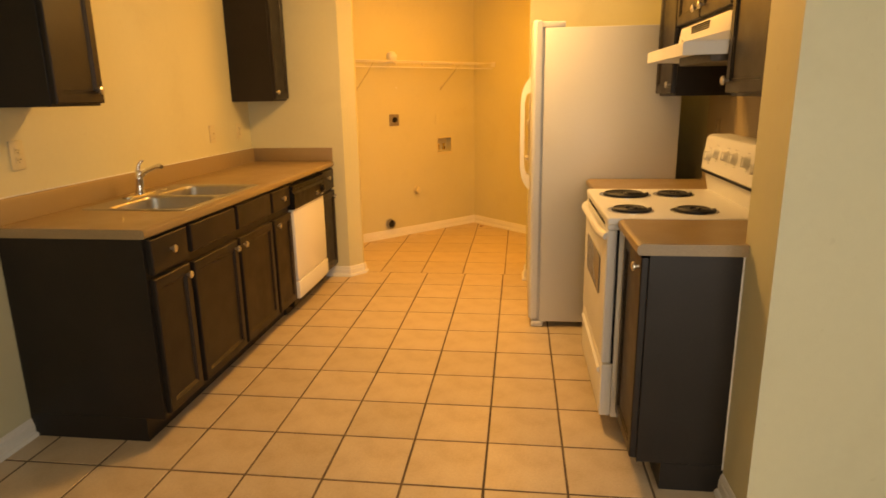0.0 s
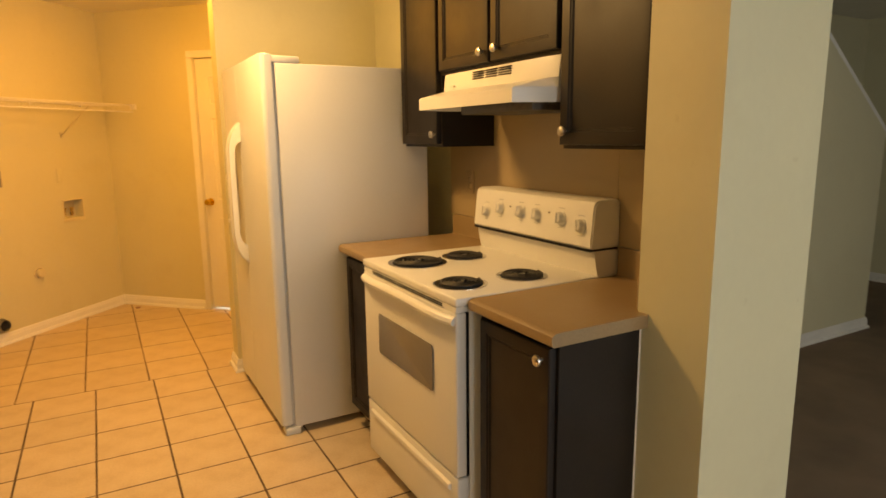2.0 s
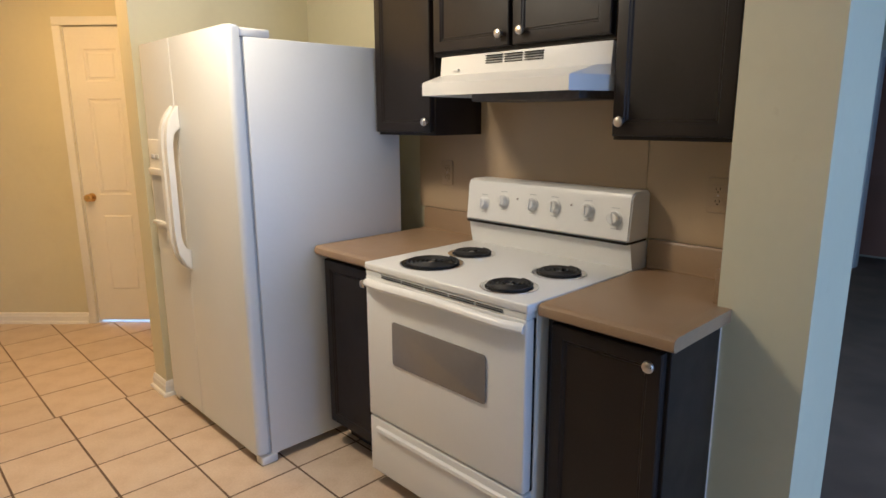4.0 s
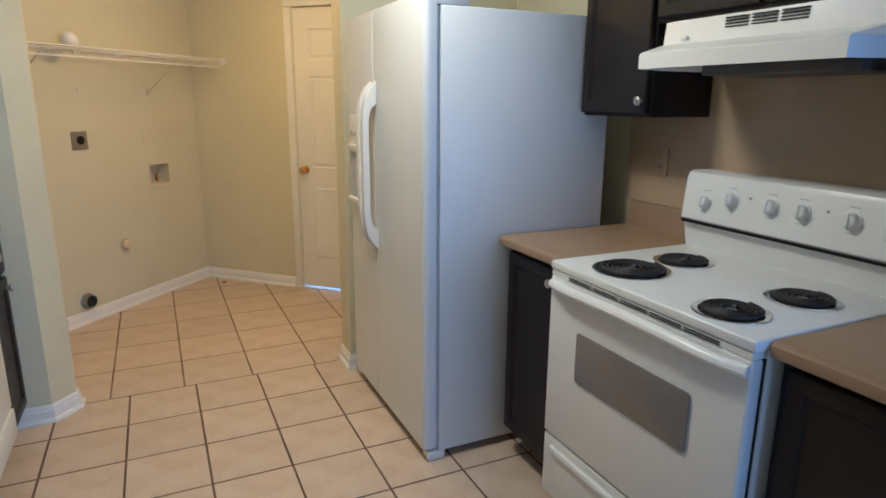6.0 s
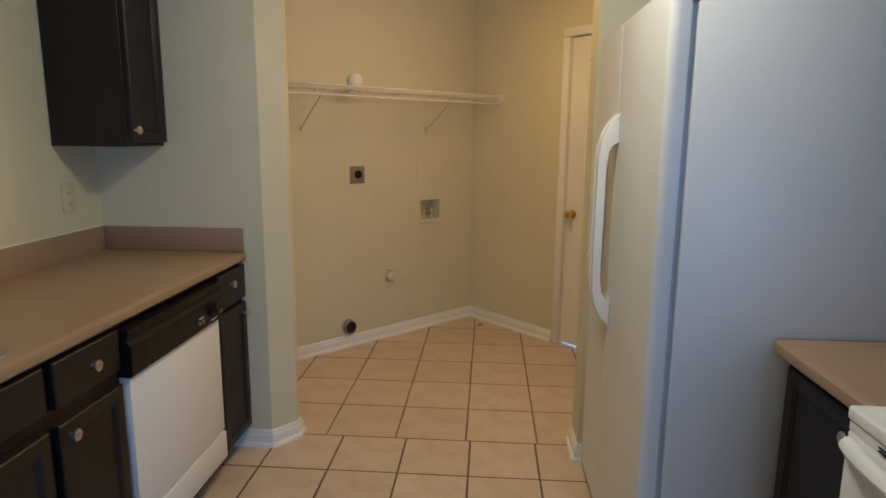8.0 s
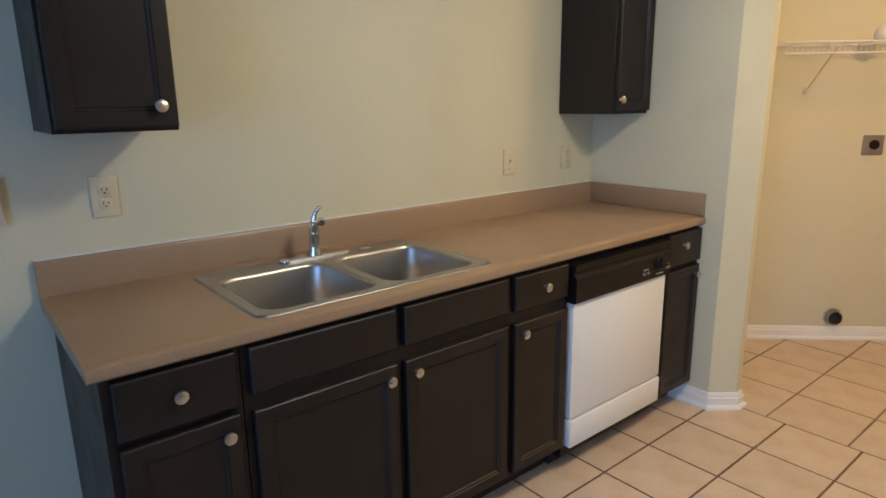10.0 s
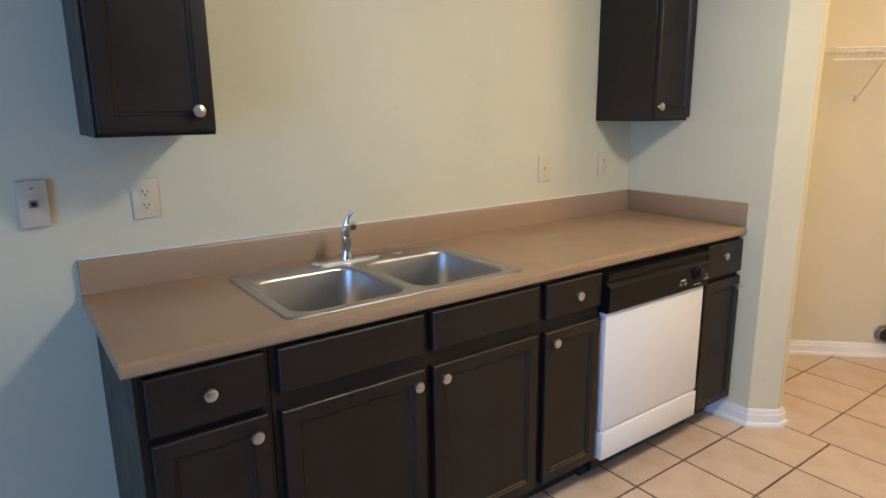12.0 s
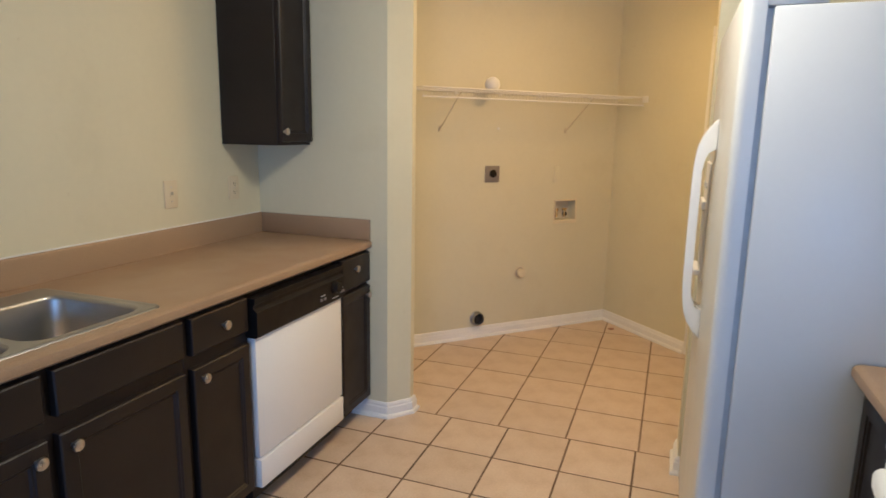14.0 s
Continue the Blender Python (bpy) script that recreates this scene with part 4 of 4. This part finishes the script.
# dryer socket, water box, gas stub and vent
so = thing("dryer_outlet", "grey metal dryer outlet plate with black socket on the wall", "outlet", tuple(on_a(1.058, 0, 1.16)))
part("plate", moved(box(-0.056, 0.056, -0.056, 0.056, 0.0005, 0.008, 0.003), frame_a(1.058, 1.160)), M_GREYMETAL, so)
part("socket", moved(lathe([(0.027, 0.007), (0.027, 0.013), (0.024, 0.014), (0, 0.012)], Matrix.Identity(4), 20), frame_a(1.054, 1.163)), M_BLACK, so)
wb = thing("washer_box", "white recessed washing machine water outlet box in the wall", "outlet box", tuple(on_a(0.425, 0, 0.88)))
part("tub", moved(box(-0.089, 0.089, -0.069, 0.069, -0.085, -0.080), frame_a(0.425, 0.885)), M_ALMOND, wb)
for a in ((-0.102, 0.102, 0.0695, 0.083), (-0.102, 0.102, -0.096, -0.0695), (-0.102, -0.0895, -0.0695, 0.0695), (0.0895, 0.102, -0.0695, 0.0695)):
    part("rim", moved(box(a[0], a[1], a[2], a[3], 0.0005, 0.006, 0.002), frame_a(0.425, 0.885)), M_ALMOND, wb)
for a in (-0.04, 0.03):
    v = part("valve", moved(lathe([(0.009, 0.0), (0.009, 0.045), (0.013, 0.047), (0.013, 0.058), (0, 0.060)], Matrix.Identity(4), 12), frame_a(0.425 - a, 0.83, -0.05) @ pose(0, 0, 0, -90)), M_BRASS, wb)
    part("lever", moved(box(-0.022, 0.022, -0.004, 0.004, 0.058, 0.064, 0.002), frame_a(0.425 - a, 0.83, -0.05) @ pose(0, 0, 0, -90)), M_BRASS, v)
part("drain_hole", moved(lathe([(0.020, 0), (0.020, 0.004), (0, 0.003)], Matrix.Identity(4), 14), frame_a(0.37, 0.845, -0.0795)), M_DARKHOLE, wb)
gs = thing("gas_stub", "pale capped gas stub with wall collar", "gas stub", tuple(on_a(0.80, 0, 0.445)))
part("collar", moved(lathe([(0.046, 0.0005), (0.046, 0.005), (0.041, 0.008), (0.038, 0.008), (0.038, 0.003), (0, 0.003)], Matrix.Identity(4), 26) , frame_a(0.80, 0.445)), M_ALMOND, gs)
# flat grey disc; the gap's shade is in its colour
part("recess", moved(lathe([(0.037, 0.0035), (0.037, 0.0045), (0, 0.0045)], Matrix.Identity(4), 24), frame_a(0.80, 0.445)), M_GREYMETAL, gs, "dim gap round the pipe")
part("pipe", moved(lathe([(0.033, 0.004), (0.033, 0.028), (0.028, 0.034), (0.012, 0.036), (0, 0.036)], Matrix.Identity(4), 20), frame_a(0.799, 0.444)), M_ALMOND, gs, "pale capped pipe end")
ve = thing("dryer_vent", "metal dryer vent pipe with dark opening low on the wall", "vent", tuple(on_a(1.149, 0, 0.14)))
part("collar", moved(lathe([(0.052, 0.0005), (0.052, 0.004), (0.046, 0.007), (0.043, 0.004), (0, 0.004)], Matrix.Identity(4), 28), frame_a(1.149, 0.142)), M_STEEL, ve)
part("pipe", moved(lathe([(0.042, 0.004), (0.042, 0.040), (0.039, 0.040), (0.039, 0.012), (0, 0.012)], Matrix.Identity(4), 28), frame_a(1.149, 0.142)), M_STEEL, ve)
part("opening", moved(lathe([(0.0385, 0.016), (0.0385, 0.018), (0, 0.018)], Matrix.Identity(4), 24), frame_a(1.149, 0.142)), M_DARKHOLE, ve)
bl = thing("blank_plate", "narrow almond blank plate on the laundry wall", "plate", tuple(on_a(0.522, 0, 1.15)))
part("plate", moved(box(-0.024, 0.024, -0.055, 0.055, 0.0005, 0.005, 0.002), frame_a(0.522, 1.150)), M_WALL, bl)


scrap = thing("floor_scrap", "small brown scrap lying on the laundry tiles", "scrap", (1.66, 4.40, 0))
part("scrap", moved(lathe([(0.006, 0), (0.014, 0.004), (0.012, 0.011), (0, 0.014)], Matrix.Identity(4), 7), pose(1.66, 4.40, 0.0006, 0, 0, 20) @ Matrix.Diagonal((1.6, 0.8, 1, 1))), M_BROWN, scrap)


# ceiling lights
def dome_light(label, x, y):
    ob = thing("ceiling_light", label, "ceiling light", (x, y, H_CEIL))
    part("pan", lathe([(0.150, 0), (0.150, -0.018), (0.142, -0.030), (0.128, -0.034), (0.128, -0.028), (0, -0.028)], pose(x, y, H_CEIL - 0.0005), 36), M_BRASS, ob, "bronze rim pan")
    prof = [(0.126 * math.cos(a), -0.030 - 0.075 * math.sin(a)) for a in [math.pi / 2 * i / 9 for i in range(10)]]
    s = part("shade", lathe([(0.126, -0.029)] + prof[:-1] + [(0, -0.105)], pose(x, y, H_CEIL), 36), M_SHADE, ob, "frosted glass dome, lit")
    s.visible_shadow = False
    part("finial", lathe([(0.010, -0.104), (0.012, -0.110), (0.006, -0.120), (0, -0.122)], pose(x, y, H_CEIL), 12), M_BRASS, ob)
    return ob


dome_light("frosted glass dome ceiling light with bronze rim, switched on", 1.73, 3.13)
dome_light("frosted glass dome ceiling light over the kitchen aisle, switched on", 1.72, 1.33)
cv = thing("ceiling_vent", "white louvred air vent in the laundry ceiling", "ceiling vent", (1.0, 3.36, H_CEIL))
for a in ((0.84, 1.16, 3.27, 3.29), (0.84, 1.16, 3.43, 3.45), (0.84, 0.86, 3.29, 3.43), (1.14, 1.16, 3.29, 3.43)):
    part("rim", box(a[0], a[1], a[2], a[3], H_CEIL - 0.010, H_CEIL - 0.0005, 0.002), M_TRIM, cv)
part("backing", box(0.86, 1.14, 3.29, 3.43, H_CEIL - 0.002, H_CEIL - 0.0008), M_GASKET, cv)
for q in range(8):
    part("slat", moved(box(0.86, 1.14, -0.007, 0.007, -0.0008, 0.0008), pose(0, 3.30 + q * 0.0172, H_CEIL - 0.007, 35)), M_TRIM, cv)

# brown door in the hall
bd = thing("door_2", "brown painted panel door standing in the far hall", "door", (8.5, 0.8, 0), kind="structure")
bm = bmesh.new()
add_box(bm, 8.49, 8.53, 0.40, 1.16, 0.03, 2.02, 0.004)
part("leaf", bm, M_BROWN, bd)
for z0, z1 in ((0.2, 0.85), (1.0, 1.85)):
    for y0, y1 in ((0.48, 0.74), (0.82, 1.08)):
        part("panel", box(8.482, 8.4895, y0, y1, z0, z1, 0.003), M_BROWN, bd)
part("jamb", box(8.49, 8.5495, 0.34, 0.395, 0.0, 2.05), M_TRIM, bd)
part("knob", lathe([(0.012, 0), (0.012, 0.03), (0.026, 0.045), (0.02, 0.06), (0, 0.062)], pose(8.49, 1.09, 0.93, 0, -90, 0), 14), M_BRASS, bd)

# ---------------------------------------------------------------- floor tiles
floor_ob = bpy.data.objects["floor"]
laundry_floor = bpy.data.objects["floor_laundry"]


def tile_mesh(w, h):
    bm = bmesh.new()
    bv = 0.0022
    for z, d in ((-0.006, 0), (-0.0018, 0), (0.0, bv)):
        for x, y in ((-w / 2 + d, -h / 2 + d), (w / 2 - d, -h / 2 + d), (w / 2 - d, h / 2 - d), (-w / 2 + d, h / 2 - d)):
            bm.verts.new((x, y, z))
    bm.verts.ensure_lookup_table()
    for lv in (0, 4):
        for i in range(4):
            j = (i + 1) % 4
            bm.faces.new([bm.verts[q] for q in (lv + i, lv + j, lv + 4 + j, lv + 4 + i)])
    bm.faces.new([bm.verts[i] for i in (8, 9, 10, 11)])
    return mesh_of("tile", bm, M_TILE)


GAP = 0.0080
meshes = {}


def tile(x0, x1, y0, y1, rng):
    w, h = round(x1 - x0 - GAP, 4), round(y1 - y0 - GAP, 4)
    if w < 0.02 or h < 0.02:
        return
    me = meshes.setdefault((w, h), None) or tile_mesh(w, h)
    meshes[(w, h)] = me
    ob = new("tile", me)
    ob.parent = laundry_floor if y0 > SEAM - 0.01 else floor_ob
    ob.location = ((x0 + x1) / 2, (y0 + y1) / 2, 0.0005 * rng.uniform(-1, 1))
    ob.rotation_euler = (rng.uniform(-1, 1) * 0.0012, rng.uniform(-1, 1) * 0.0012, rng.uniform(-1, 1) * 0.002)


rng = random.Random(4)
SEAM = 2.585
PX, PY = 0.3030, 0.3075
xs = [0.125 + PX * i - 0.303 for i in range(12)]
ys = [SEAM - PY * i for i in range(14)]
for i in range(len(xs) - 1):
    for j in range(len(ys) - 1):
        x0, x1, y0, y1 = max(xs[i], 0.0), min(xs[i + 1], 3.10), ys[j + 1], ys[j]
        if x1 <= x0:
            continue
        if y0 > -0.02 and (x1 < 0.52 or x0 > 2.95):
            continue
        tile(x0, x1, y0, y1, rng)
lx = [1.283 - 0.336 * 4 + 0.336 * i for i in range(11)]
ly = [SEAM + 0.345 * i for i in range(7)]
for i in range(len(lx) - 1):
    for j in range(len(ly) - 1):
        cx, cy = (lx[i] + lx[i + 1]) / 2, (ly[j] + ly[j + 1]) / 2
        if cx < 0.1 or (Vector((cx, cy)) - CORNER).dot(NA) < -0.25 or (Vector((cx, cy)) - CORNER).dot(NB) < -0.25:
            continue
        tile(lx[i], lx[i + 1], ly[j], ly[j + 1], rng)
# the tiles behind the walk, out of view
bm = bmesh.new()
for i in range(len(xs) - 1):
    for j in range(13, 20):
        x0, x1 = max(xs[i], 0.0), min(xs[i + 1], 3.10)
        y1 = SEAM - PY * j
        if x1 - x0 > 0.02:
            add_box(bm, x0 + GAP / 2, x1 - GAP / 2, max(y1 - PY, SOUTH) + GAP / 2, y1 - GAP / 2, -0.006, 0.0)
ob = part("tiles", bm, M_TILE, floor_ob)
ob["kind"] = "stuff"
